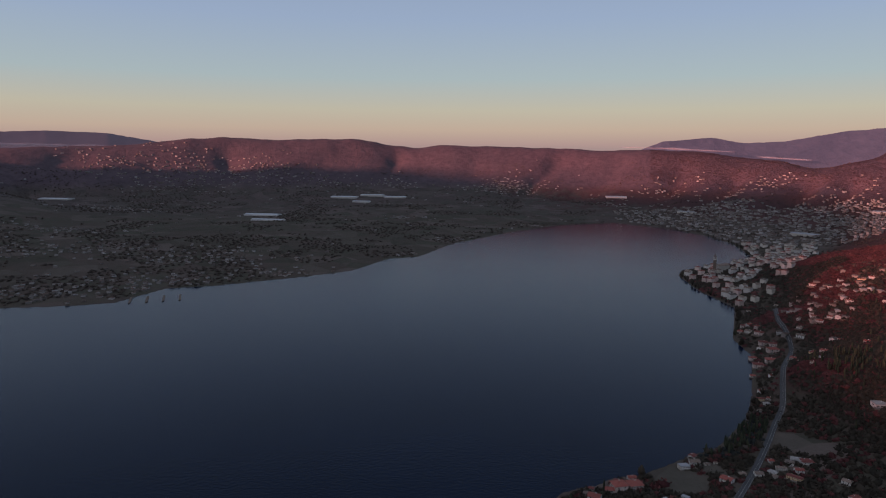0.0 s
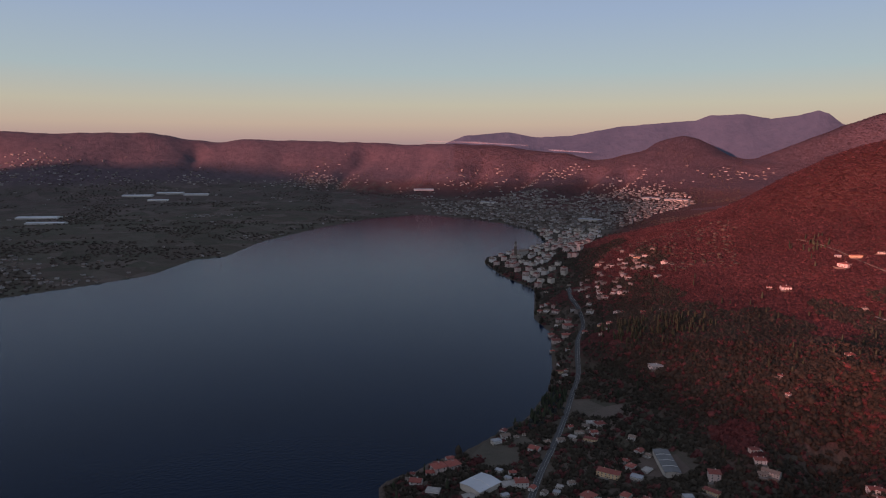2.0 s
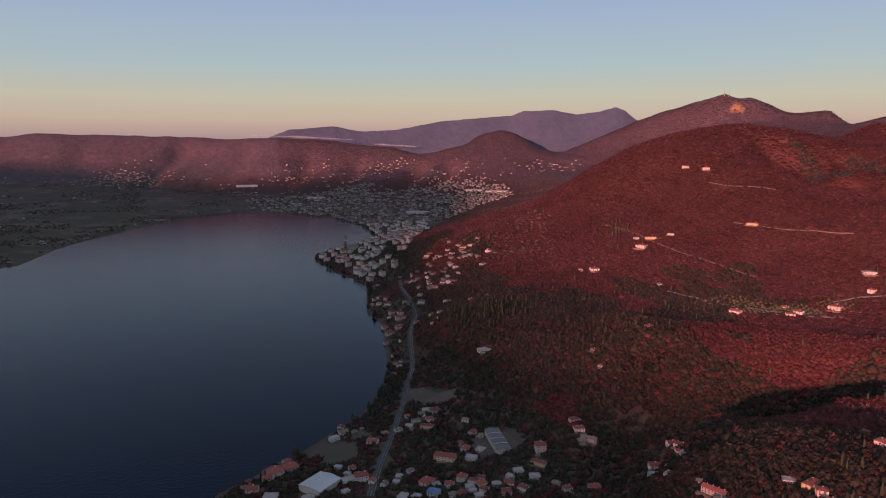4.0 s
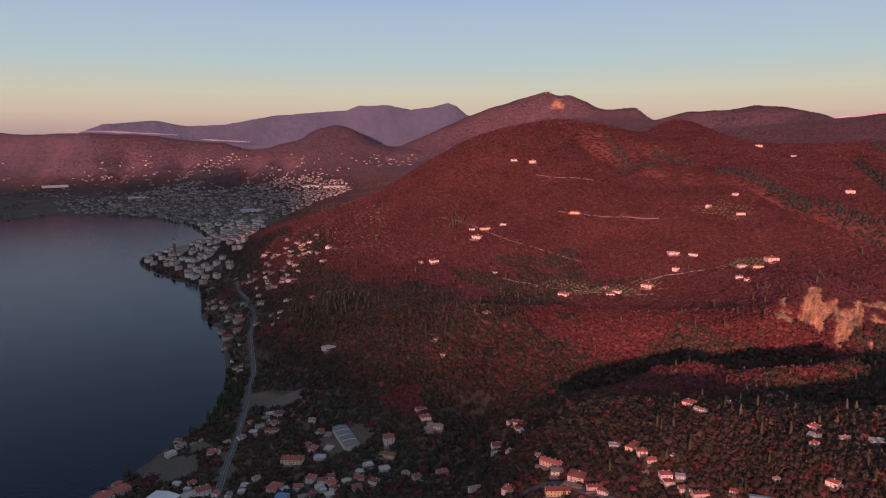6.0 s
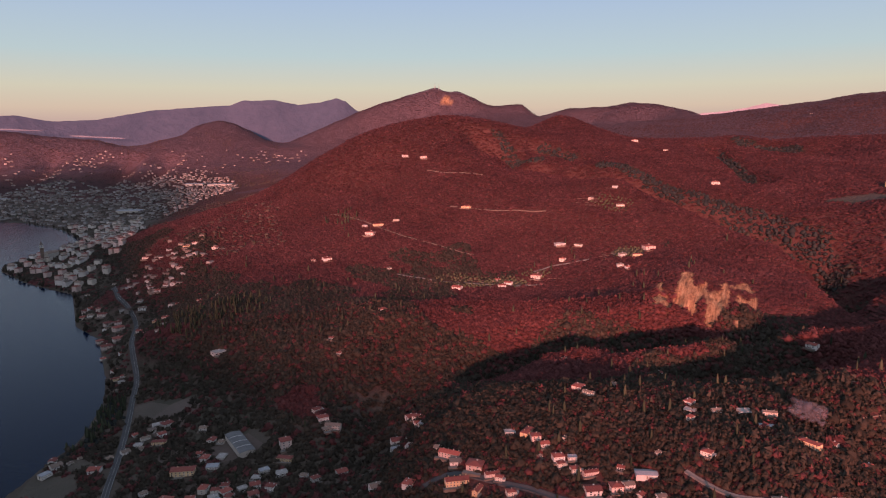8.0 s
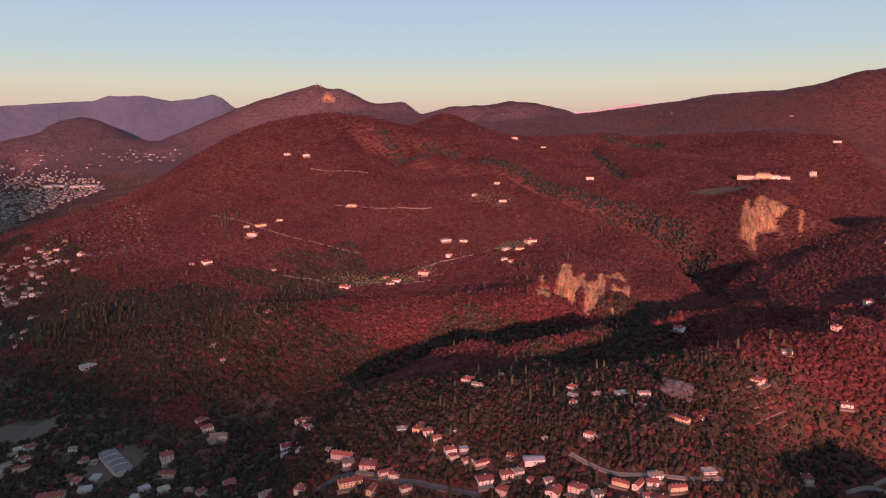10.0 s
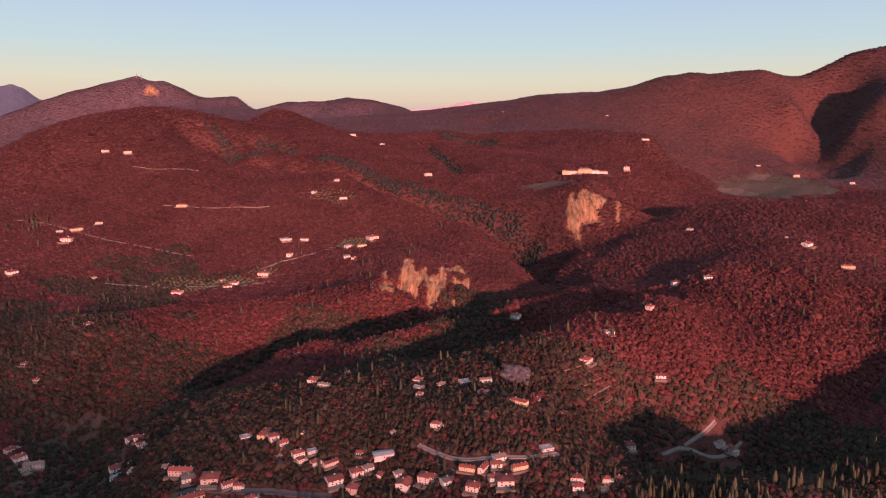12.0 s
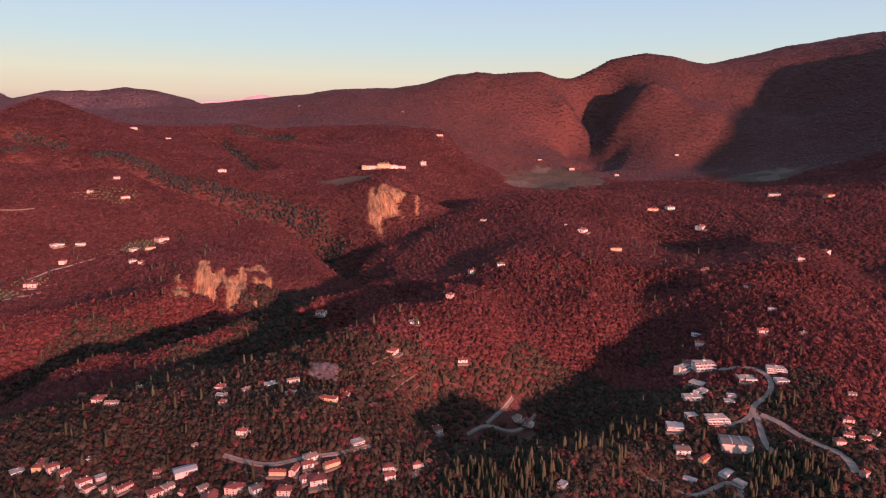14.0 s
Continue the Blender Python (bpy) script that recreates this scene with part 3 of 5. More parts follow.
def crown_small(rng, rough, flakes, open_base=False):
    """A ragged crown for woods: an uneven core of eight faces (four where its base is sunk in the wood), with loose flakes round it."""
    v = np.array([(1, 0, 0), (0, 1, 0), (-1, 0, 0), (0, -1, 0), (0, 0, 1), (0, 0, -1)], float) * 0.5
    v = v * rng.uniform(1 - rough, 1 + rough, (6, 1)) + rng.normal(size=(6, 3)) * 0.06 + np.array([0, 0, 0.4])
    f = np.array([(0, 1, 4), (1, 2, 4), (2, 3, 4), (3, 0, 4), (1, 0, 5), (2, 1, 5), (3, 2, 5), (0, 3, 5)])
    if open_base:
        v, f = v[:5], f[:4]
    if flakes:
        v2, f2 = crown_shards(rng, flakes)
        v, f = np.concatenate([v, v2]), np.concatenate([f, f2 + len(v)])
    return v, f


def crown_spire(rng):
    """A cypress: a slim ragged spindle."""
    rings = [(0.0, 0.30), (0.25, 0.5), (0.6, 0.42), (0.85, 0.2)]
    v, f = [], []
    for z, r in rings:
        for k in range(5):
            a = 2 * math.pi * (k + 0.5 * z) / 5
            q = r * rng.uniform(0.75, 1.2)
            v.append((q * math.cos(a), q * math.sin(a), z))
    v.append((0, 0, 1))
    for i in range(3):
        for k in range(5):
            a, b = i * 5 + k, i * 5 + (k + 1) % 5
            f += [(a, b, b + 5), (a, b + 5, a + 5)]
    for k in range(5):
        f.append((15 + k, 15 + (k + 1) % 5, 20))
    return np.array(v), np.array(f)


def plant(name, label, category, kinds, xs, ys, widths, heights, mat, rng, sink=0.05):
    """One object of many crowns that stand on the land."""
    zs = land_height(xs, ys) - sink * heights
    turn = rng.uniform(0, 2 * math.pi, len(xs))
    pick = rng.integers(0, len(kinds), len(xs))
    all_v, all_f, base = [], [], 0
    for k, (v, f) in enumerate(kinds):
        m = pick == k
        c, s = np.cos(turn[m])[:, None], np.sin(turn[m])[:, None]
        px = (v[:, 0] * c - v[:, 1] * s) * widths[m][:, None] + xs[m][:, None]
        py = (v[:, 0] * s + v[:, 1] * c) * widths[m][:, None] + ys[m][:, None]
        pz = v[:, 2] * heights[m][:, None] + zs[m][:, None]
        all_v.append(np.stack([px, py, pz], -1).reshape(-1, 3))
        all_f.append((f[None] + (np.arange(m.sum()) * len(v))[:, None, None]).reshape(-1, 3) + base)
        base += m.sum() * len(v)
    ob = new(name, mesh_from(name, np.concatenate(all_v), np.concatenate(all_f), mat, True))
    return tagged(ob, label, category, kind="stuff")


rng = np.random.default_rng(7)


def scatter(a0, a1, r0, r1, step, growth=0.0):
    """Jittered places between two bearings and two distances; step metres apart, more with distance."""
    xs, ys = [], []
    r = r0
    while r < r1:
        s = step * (1 + growth * (r - r0) / r0)
        n = int(radians(a1 - a0) * r / s)
        a = np.radians(a0 + (np.arange(n) + rng.uniform(-0.45, 0.45, n) + 0.5) * (a1 - a0) / n)
        q = r + rng.uniform(-0.5, 0.5, n) * s
        xs.append(q * np.sin(a)), ys.append(q * np.cos(a))
        r += s
    return np.concatenate(xs), np.concatenate(ys)


BUILT = []   # x, y, radius of places without trees


def clear_of(x, y):
    ok = np.ones(x.shape, bool)
    for bx, by, br in BUILT:
        ok &= (x - bx) ** 2 + (y - by) ** 2 > br * br
    for p in FIELDS:
        ok &= blob(x, y, *p) < 0.5
    ok &= bare_rock(x, y) < 0.35
    return ok

# ---- buildings ----
def stucco(name, dark, light):
    return two_scale(name, dark, light, 1.2, 0.15, 0.9, per=0.18)


def tile_material(name, dark, light):
    m, n, l, b = material(name, 0.85, 0.2)
    co = coords(n, l)
    a = noise_node(n, l, co, 2.0)
    w = n.new("ShaderNodeTexWave")
    w.inputs["Scale"].default_value = 1.3
    w.inputs["Distortion"].default_value = 1.5
    l.new(co, w.inputs["Vector"])
    info = n.new("ShaderNodeObjectInfo")
    col = mix_node(n, l, 0.35, ramp_node(n, l, a, [(0.3, dark), (0.7, light)]), ramp_node(n, l, w.outputs["Fac"], [(0.2, dark), (0.8, light)]))
    col = mix_node(n, l, 1.0, col, ramp_node(n, l, info.outputs["Random"], [(0, (0.65, 0.7, 0.75)), (1, (1.25, 1.2, 1.15))]), "MULTIPLY")
    l.new(col, b.inputs["Base Color"])
    bump_node(n, l, b, w.outputs["Fac"], 0.5, 0.08)
    return m


WHITE = stucco("white_stucco", (0.42, 0.41, 0.395), (0.60, 0.59, 0.565))
CREAM = stucco("cream_stucco", (0.38, 0.36, 0.32), (0.54, 0.51, 0.455))
PINK = stucco("pink_stucco", (0.42, 0.34, 0.31), (0.56, 0.46, 0.42))
OCHRE = stucco("ochre_stucco", (0.42, 0.31, 0.18), (0.56, 0.43, 0.27))
TILE = tile_material("terracotta_roof_tiles", (0.16, 0.050, 0.042), (0.28, 0.092, 0.078))
OLD_TILE = tile_material("weathered_roof_tiles", (0.13, 0.10, 0.085), (0.22, 0.17, 0.145))
METAL = two_scale("grey_roof_sheet", (0.20, 0.21, 0.23), (0.32, 0.33, 0.36), 0.6, 0.08, 0.5)
BLUE = two_scale("blue_roof_sheet", (0.06, 0.12, 0.24), (0.10, 0.18, 0.34), 0.6, 0.1, 0.5)
GRAVEL = two_scale("grey_roof_gravel", (0.22, 0.21, 0.20), (0.36, 0.34, 0.33), 2.0, 0.2, 0.95)
PALE_SHEET = two_scale("pale_hall_roofing", (0.34, 0.36, 0.40), (0.46, 0.48, 0.52), 0.05, 0.01, 0.6)
DARK_SHEET = two_scale("dark_grey_roofing", (0.09, 0.09, 0.095), (0.15, 0.15, 0.155), 0.8, 0.1, 0.7)
STONE = two_scale("dry_stone", (0.10, 0.08, 0.068), (0.18, 0.145, 0.12), 1.5, 0.2, 0.95, 0.6, 0.2)
ASPHALT = two_scale("asphalt", (0.045, 0.046, 0.05), (0.075, 0.075, 0.08), 0.8, 0.05, 0.85)
PAVING = two_scale("pale_lane_gravel", (0.12, 0.115, 0.11), (0.195, 0.185, 0.175), 0.8, 0.08, 0.9)
PAINT = two_scale("white_road_paint", (0.26, 0.26, 0.25), (0.4, 0.4, 0.38), 1.0, 0.1, 0.8)
GLASS, gn, gl, gb = material("dark_window_glass", 0.12, 0.6)
gb.inputs["Base Color"].default_value = (0.03, 0.035, 0.045, 1)
SHUTTER = two_scale("green_brown_shutters", (0.06, 0.05, 0.04), (0.12, 0.10, 0.07), 3.0, 0.4, 0.8)


def box(bm, x0, x1, y0, y1, z0, z1, mat=0):
    v = [bm.verts.new(p) for p in ((x0, y0, z0), (x1, y0, z0), (x1, y1, z0), (x0, y1, z0), (x0, y0, z1), (x1, y0, z1), (x1, y1, z1), (x0, y1, z1))]
    for f in ((0, 3, 2, 1), (4, 5, 6, 7), (0, 1, 5, 4), (1, 2, 6, 5), (2, 3, 7, 6), (3, 0, 4, 7)):
        bm.faces.new([v[k] for k in f]).material_index = mat


def prism(bm, pts, x0, x1):
    """A solid of one outline in y and z, from x0 to x1."""
    a = [bm.verts.new((x0, y, z)) for y, z in pts]
    b = [bm.verts.new((x1, y, z)) for y, z in pts]
    n = len(pts)
    bm.faces.new(a[::-1]), bm.faces.new(b)
    for k in range(n):
        bm.faces.new((a[k], a[(k + 1) % n], b[(k + 1) % n], b[k]))


def finish(name, bm, mats):
    bmesh.ops.recalc_face_normals(bm, faces=bm.faces)
    me = bpy.data.meshes.new(name)
    bm.to_mesh(me)
    bm.free()
    for m in mats if isinstance(mats, (list, tuple)) else [mats]:
        me.materials.append(m)
    return me


def part(name, bm, mats, parent, label=""):
    ob = new(name, finish(name, bm, mats))
    ob.parent = parent
    return tagged(ob, label) if label else ob


def put(name, me, parent, m):
    ob = new(name, me)
    ob.parent = parent
    ob.matrix_basis = m
    return ob


def window_mesh(w, h):
    """One piece: a raised frame round a recessed dark pane; it faces -y."""
    bm = bmesh.new()
    rings = []
    for g, y in ((0.16, 0.06), (0.16, -0.12), (0.0, -0.12), (0.0, -0.03)):
        rings.append([bm.verts.new((sx0 * (w / 2 + g), y, z)) for sx0, z in ((-1, -g), (1, -g), (1, h + g), (-1, h + g))])
    for a, b in zip(rings, rings[1:]):
        for k in range(4):
            bm.faces.new((a[k], a[(k + 1) % 4], b[(k + 1) % 4], b[k])).material_index = 1
    bm.faces.new(rings[-1]).material_index = 0
    return finish("window", bm, [GLASS, WHITE])


WINDOW = window_mesh(1.1, 1.5)
WIDE_WINDOW = window_mesh(2.6, 1.7)


def hip_roof(bm, w, d, z, rise, eave=0.6):
    x, y = w / 2 + eave, d / 2 + eave
    k = max(0.0, x - y)
    base = [bm.verts.new(p) for p in ((-x, -y, z - 0.05), (x, -y, z - 0.05), (x, y, z - 0.05), (-x, y, z - 0.05))]
    low = [bm.verts.new(p) for p in ((-x, -y, z + 0.15), (x, -y, z + 0.15), (x, y, z + 0.15), (-x, y, z + 0.15))]
    r = [bm.verts.new((-k - 0.05, 0, z + rise)), bm.verts.new((k + 0.05, 0, z + rise))]
    bm.faces.new(base[::-1])
    for i in range(4):
        bm.faces.new((base[i], base[(i + 1) % 4], low[(i + 1) % 4], low[i]))
    bm.faces.new((low[0], low[1], r[1], r[0])), bm.faces.new((low[2], low[3], r[0], r[1]))
    bm.faces.new((low[1], low[2], r[1])), bm.faces.new((low[3], low[0], r[0]))


def gable_roof(bm, w, d, z, rise, eave=0.6):
    x, y, s = w / 2 + eave * 0.7, d / 2 + eave, rise * eave / (d / 2)
    prism(bm, [(-y, z - s), (0, z + rise), (y, z - s), (y, z - s + 0.2), (0, z + rise + 0.22), (-y, z - s + 0.2)], -x, x)


def building(name, label, category, w, d, h, roof, wall, cover, storeys, rise=2.0, shutters=True, chimneys=1, wing=False, windows=True, patio=True):
    """A house: walls, roof, chimneys, a door and its windows, each a part of its own."""
    root = new(name)
    tagged(root, label, category)
    bm = bmesh.new()
    if roof == "gable":
        prism(bm, [(-d / 2, -3), (d / 2, -3), (d / 2, h), (0, h + rise - 0.05), (-d / 2, h)], -w / 2, w / 2)
    else:
        box(bm, -w / 2, w / 2, -d / 2, d / 2, -3, h)
    part("wall", bm, wall, root)
    bm = bmesh.new()
    if roof == "gable":
        gable_roof(bm, w, d, h, rise)
    elif roof == "hip":
        hip_roof(bm, w, d, h, rise)
    else:
        box(bm, -w / 2 - 0.3, w / 2 + 0.3, -d / 2 - 0.3, d / 2 + 0.3, h, h + 0.3)
        for x0, x1, y0, y1 in ((-w / 2 - 0.3, w / 2 + 0.3, -d / 2 - 0.3, -d / 2), (-w / 2 - 0.3, w / 2 + 0.3, d / 2, d / 2 + 0.3), (-w / 2 - 0.3, -w / 2, -d / 2, d / 2), (w / 2, w / 2 + 0.3, -d / 2, d / 2)):
            box(bm, x0, x1, y0, y1, h + 0.3, h + 0.7)
    part("roof", bm, cover, root)
    for k in range(chimneys):
        bm = bmesh.new()
        x = (k + 0.5) / chimneys * w - w / 2 + 0.8
        box(bm, x - 0.35, x + 0.35, d * 0.12, d * 0.12 + 0.6, h, h + rise + 0.7)
        box(bm, x - 0.45, x + 0.45, d * 0.12 - 0.1, d * 0.12 + 0.7, h + rise + 0.7, h + rise + 0.85)
        part("chimney", bm, wall, root)
    bm = bmesh.new()
    box(bm, -0.55, 0.55, -d / 2 - 0.06, -d / 2 + 0.05, 0, 2.2)
    part("door", bm, SHUTTER, root)
    if patio:
        bm = bmesh.new()
        box(bm, -w * 0.62, w * 0.5, -d / 2 - 4.2, -d / 2 - 0.08, -3, 0.12)
        part("patio", bm, PAVING, root, "pale paved terrace before the house")
        bm = bmesh.new()
        box(bm, -w * 0.62 - 0.3, w * 0.5 + 0.3, -d / 2 - 4.5, -d / 2 - 4.2, -2.5, 0.5)
        box(bm, -w * 0.62 - 0.3, -w * 0.62, -d / 2 - 4.2, -d / 2, -2.5, 0.5)
        part("parapet", bm, STONE, root, "low stone garden wall")
    if wing:
        bm = bmesh.new()
        box(bm, w / 2, w / 2 + w * 0.35, -d / 2 + 0.4, d / 2 - 1.5, -3, h * 0.55)
        part("wing", bm, wall, root)
        bm = bmesh.new()
        box(bm, w / 2 + 0.03, w / 2 + w * 0.35 + 0.3, -d / 2 + 0.1, d / 2 - 1.2, h * 0.55, h * 0.55 + 0.3)
        part("wing_roof", bm, GRAVEL, root)
    if windows:
        me, gap = (WINDOW, 3.4) if shutters else (WIDE_WINDOW, 3.4)
        n = max(2, int(w / gap))
        for s in range(storeys):
            z = 1.0 + s * (h - 0.6) / storeys
            for k in range(n):
                x = (k + 0.5) / n * w - w / 2
                if s or abs(x) > 1.2:
                    put("window", me, root, pose(x, -d / 2, z))
            if d > 6:
                put("window", me, root, pose(-w / 2, 0, z, 0, 0, -90))
                put("window", me, root, pose(w / 2, 0, z, 0, 0, 90))
    if not shutters:
        for s in range(1, storeys + 1):
            bm = bmesh.new()
            z = s * (h - 0.6) / storeys
            box(bm, -w / 2 + 0.4, w / 2 - 0.4, -d / 2 - 1.5, -d / 2, z - 0.15, z + 0.05)
            box(bm, -w / 2 + 0.4, w / 2 - 0.4, -d / 2 - 1.5, -d / 2 - 1.4, z + 0.05, z + 0.95)
            part("balcony", bm, WHITE, root)
    return root


def apartments(w, d, storeys, stairs):
    """A block of flats whose storeys step back, each with a long balcony and a band of wide windows."""
    root = tagged(new("apartment_block"), "white stepped apartment block with long balconies" + (" and a stair tower" if stairs else ""), "apartment block")
    hs = 2.9
    for s in range(storeys):
        y0, z0 = -d / 2 + 2.2 * s, s * hs
        x1 = w / 2 - (2.5 if s == storeys - 1 else 0)
        bm = bmesh.new()
        box(bm, -w / 2, x1, y0, d / 2, z0 - (3 if s == 0 else 0), z0 + hs - 0.3)
        part("storey", bm, WHITE, root)
        bm = bmesh.new()
        box(bm, -w / 2 - 0.3, x1 + 0.3, y0 - 1.8, d / 2 + 0.2, z0 + hs - 0.3, z0 + hs)
        part("slab", bm, GRAVEL if s == storeys - 1 else WHITE, root)
        bm = bmesh.new()
        box(bm, -w / 2 - 0.2, x1 + 0.2, y0 - 1.85, y0 - 1.65, z0 - 0.05, z0 + 0.95)
        part("balcony", bm, WHITE, root)
        n = 6
        for k in range(n):
            put("window", WIDE_WINDOW, root, pose((k + 0.5) / n * (x1 + w / 2) - w / 2, y0, z0 + 0.35))
            if k % 2:
                bm = bmesh.new()
                x = (k + 1) / n * (x1 + w / 2) - w / 2 - 0.15
                box(bm, x - 0.12, x + 0.12, y0 - 1.6, y0, z0, z0 + hs - 0.3)
                part("partition", bm, WHITE, root)
        for k in (-1, 1):
            put("window", WINDOW, root, pose(-w / 2 if k < 0 else x1, 1.5, z0 + 0.8, 0, 0, 90 * k))
    if stairs:
        bm = bmesh.new()
        box(bm, -w / 2 - 4, -w / 2 - 0.32, -1, d / 2, -3, storeys * hs + 1.4)
        part("stair_tower", bm, CREAM, root)
    bm = bmesh.new()
    box(bm, -1.5, 1.5, d / 2 - 4, d / 2 - 1.5, storeys * hs + 0.01, storeys * hs + 1.5)
    part("lift_house", bm, CREAM, root)
    return root


# style: width, then two or more looks
HOUSES = {
    0: (12, [building("villa", "cream two-storey villa with a hipped terracotta roof", "villa", 12, 10, 7, "hip", CREAM, TILE, 2, 2.4, wing=True),
             building("villa", "white two-storey villa with a hipped tiled roof", "villa", 12, 10, 7.4, "hip", WHITE, TILE, 2, 2.2, chimneys=2)]),
    1: (10, [building("house", "white house with a gabled terracotta roof", "house", 10, 8, 5.6, "gable", WHITE, TILE, 2, 1.9),
             building("house", "white house with a gabled old tiled roof", "house", 10, 8.5, 6, "gable", WHITE, OLD_TILE, 2, 2.0),
             building("house", "pink stucco house with a hipped tiled roof", "house", 10, 9, 6, "hip", PINK, TILE, 2, 1.9)]),
    2: (7, [building("cottage", "small white cottage with a tiled gable roof", "house", 7, 6, 3.4, "gable", WHITE, TILE, 1, 1.5),
            building("cottage", "small cream outbuilding with an old tiled roof", "house", 7, 5.5, 3.2, "gable", CREAM, OLD_TILE, 1, 1.3)]),
    3: (24, [building("row_house", "long terrace of pink houses under one tiled roof", "row house", 24, 9, 6.4, "gable", PINK, TILE, 2, 2.2, chimneys=4),
             building("row_house", "long terrace of ochre houses under one tiled roof", "row house", 24, 9, 6.8, "gable", OCHRE, TILE, 2, 2.2, chimneys=4)]),
    4: (22, [building("farmhouse", "long cream farmhouse with a gabled tiled roof", "farmhouse", 22, 9, 6.4, "gable", CREAM, OLD_TILE, 2, 2.1, chimneys=2),
             building("farmhouse", "long ochre country house with a hipped tiled roof", "farmhouse", 22, 9.5, 7, "hip", OCHRE, TILE, 2, 2.3, chimneys=2)]),
    5: (14, [building("flat_roofed_house", "white flat-roofed modern house with balconies", "house", 14, 10, 4.4, "flat", WHITE, GRAVEL, 1, 0.8, shutters=False),
             building("flat_roofed_house", "cream low block with a grey flat roof", "house", 14, 10, 5.6, "flat", CREAM, METAL, 2, 0.8, shutters=False)]),
    6: (22, [apartments(22, 12, 3, False), apartments(22, 12, 3, True)]),
    7: (9, [building("tower_house", "tall narrow pink house with a hipped tiled roof", "house", 9, 8.5, 9.5, "hip", PINK, TILE, 3, 2.0)]),
    8: (20, [building("greenhouse", "long grey greenhouse with a shallow sheet roof", "greenhouse", 20, 11, 3.6, "gable", WHITE, METAL, 1, 1.2, chimneys=0, windows=False, patio=False)]),
    9: (11, [building("blue_roofed_house", "pale house with a bright blue sheet roof", "house", 11, 10, 6, "gable", WHITE, BLUE, 2, 1.3)]),
}
SHORE_HOUSES = [(126, 517, 11, 1, -29), (151, 536, 13, 1, 12), (165, 539, 11, 1, 11), (122, 527, 6, 2, -28), (142, 533, 8, 2, -3), (220, 576, 9, 5, 7),
    (232, 583, 10, 1, -2), (237, 601, 7, 2, 43), (243, 582, 7, 2, 5), (246, 545, 11, 1, -49), (265, 558, 8, 2, 3), (200, 516, 11, 5, -46),
    (198, 488, 13, 5, -2), (208, 485, 12, 0, -11), (189, 473, 11, 5, 6), (230, 464, 10, 5, -41)]
HAMLET = [(264, 436, 8, 1, -46), (277, 438, 8, 0, 33), (257, 420, 7, 1, -11), (264, 418, 8, 1, -4), (285, 421, 10, 0, -6), (275, 408, 11, 5, -14),
    (296, 415, 8, 5, -16), (310, 484, 10, 0, 32), (285, 478, 21, 4, -46), (304, 465, 17, 5, -48), (320, 475, 12, 5, 31), (304, 545, 16, 4, -44),
    (327, 569, 12, 0, -2), (314, 557, 8, 1, -9), (289, 550, 8, 2, 37), (336, 497, 8, 2, -59), (224, 441, 12, 5, 38), (233, 435, 9, 5, -53),
    (136, 499, 15, 5, -30), (161, 481, 13, 5, 10), (246, 430, 10, 9, -55)]
RAVINE = [(354, 432, 10, 7, -27), (342, 419, 17, 4, -64), (328, 407, 12, 5, -27), (322, 421, 14, 5, -17), (401, 347, 15, 5, -21), (381, 316, 8, 5, 15),
    (413, 344, 5, 2, -30), (426, 340, 9, 5, 14), (430, 348, 6, 2, -31), (328, 304, 11, 1, -27), (325, 271, 10, 0, 15), (403, 445, 13, 0, -14),
    (397, 431, 11, 0, -23), (397, 418, 14, 4, -58), (389, 419, 11, 2, -31)]
VILLAGE = [(364, 275, 7, 1, -78), (355, 258, 15, 3, -79), (348, 232, 10, 1, -71), (345, 217, 12, 3, -38), (344, 211, 7, 0, -73),
    (332, 236, 13, 3, -43), (331, 219, 17, 3, 9), (337, 198, 10, 0, -40), (389, 216, 16, 4, 4), (383, 206, 7, 7, -50), (380, 198, 6, 1, -42),
    (370, 196, 5, 2, -34), (373, 184, 9, 0, -44), (369, 180, 9, 0, -36), (377, 176, 10, 5, -53), (369, 170, 10, 0, -37), (370, 160, 8, 3, -39)]
VILLAGE_RIGHT = [(365, 141, 7, 1, -49), (369, 135, 8, 1, -42), (380, 144, 5, 2, -84), (379, 128, 11, 8, -59), (359, 108, 11, 1, -8),
    (362, 96, 8, 7, -100), (364, 91, 5, 2, -64), (360, 82, 9, 1, -49), (354, 139, 7, 1, -4), (365, 126, 5, 2, -6), (367, 71, 11, 3, -94),
    (367, 61, 13, 3, -16), (369, 54, 6, 1, -70), (368, 40, 16, 3, -56), (374, 53, 9, 1, -54), (387, 26, 8, 5, -58)]
TERRACES_HOUSES = [(452, 199, 16, 4, -91), (460, 211, 8, 1, 0), (463, 128, 7, 0, -10), (451, 124, 7, 5, -90), (438, 120, 7, 0, -10),
    (455, 108, 6, 1, -49), (466, 77, 12, 4, -69), (446, 75, 9, 8, -69), (429, 48, 13, 4, -109), (447, 38, 6, 2, -110), (440, 19, 6, 2, -68),
    (519, 6, 8, 1, -24), (577, -12, 10, 1, -71), (579, -4, 5, 2, -115), (544, -53, 9, 1, -84), (623, -48, 7, 7, -119)]
TERRACES_FAR = [(806, -90, 20, 0, -76), (791, 108, 6, 2, -97), (694, 83, 11, 1, -108), (660, 74, 6, 2, -72), (559, 272, 7, 2, -44),
    (582, 521, 8, 1, -28), (496, 519, 6, 2, -69), (481, 493, 5, 2, -69), (432, 633, 20, 5, -6), (463, 92, 11, 5, -51)]
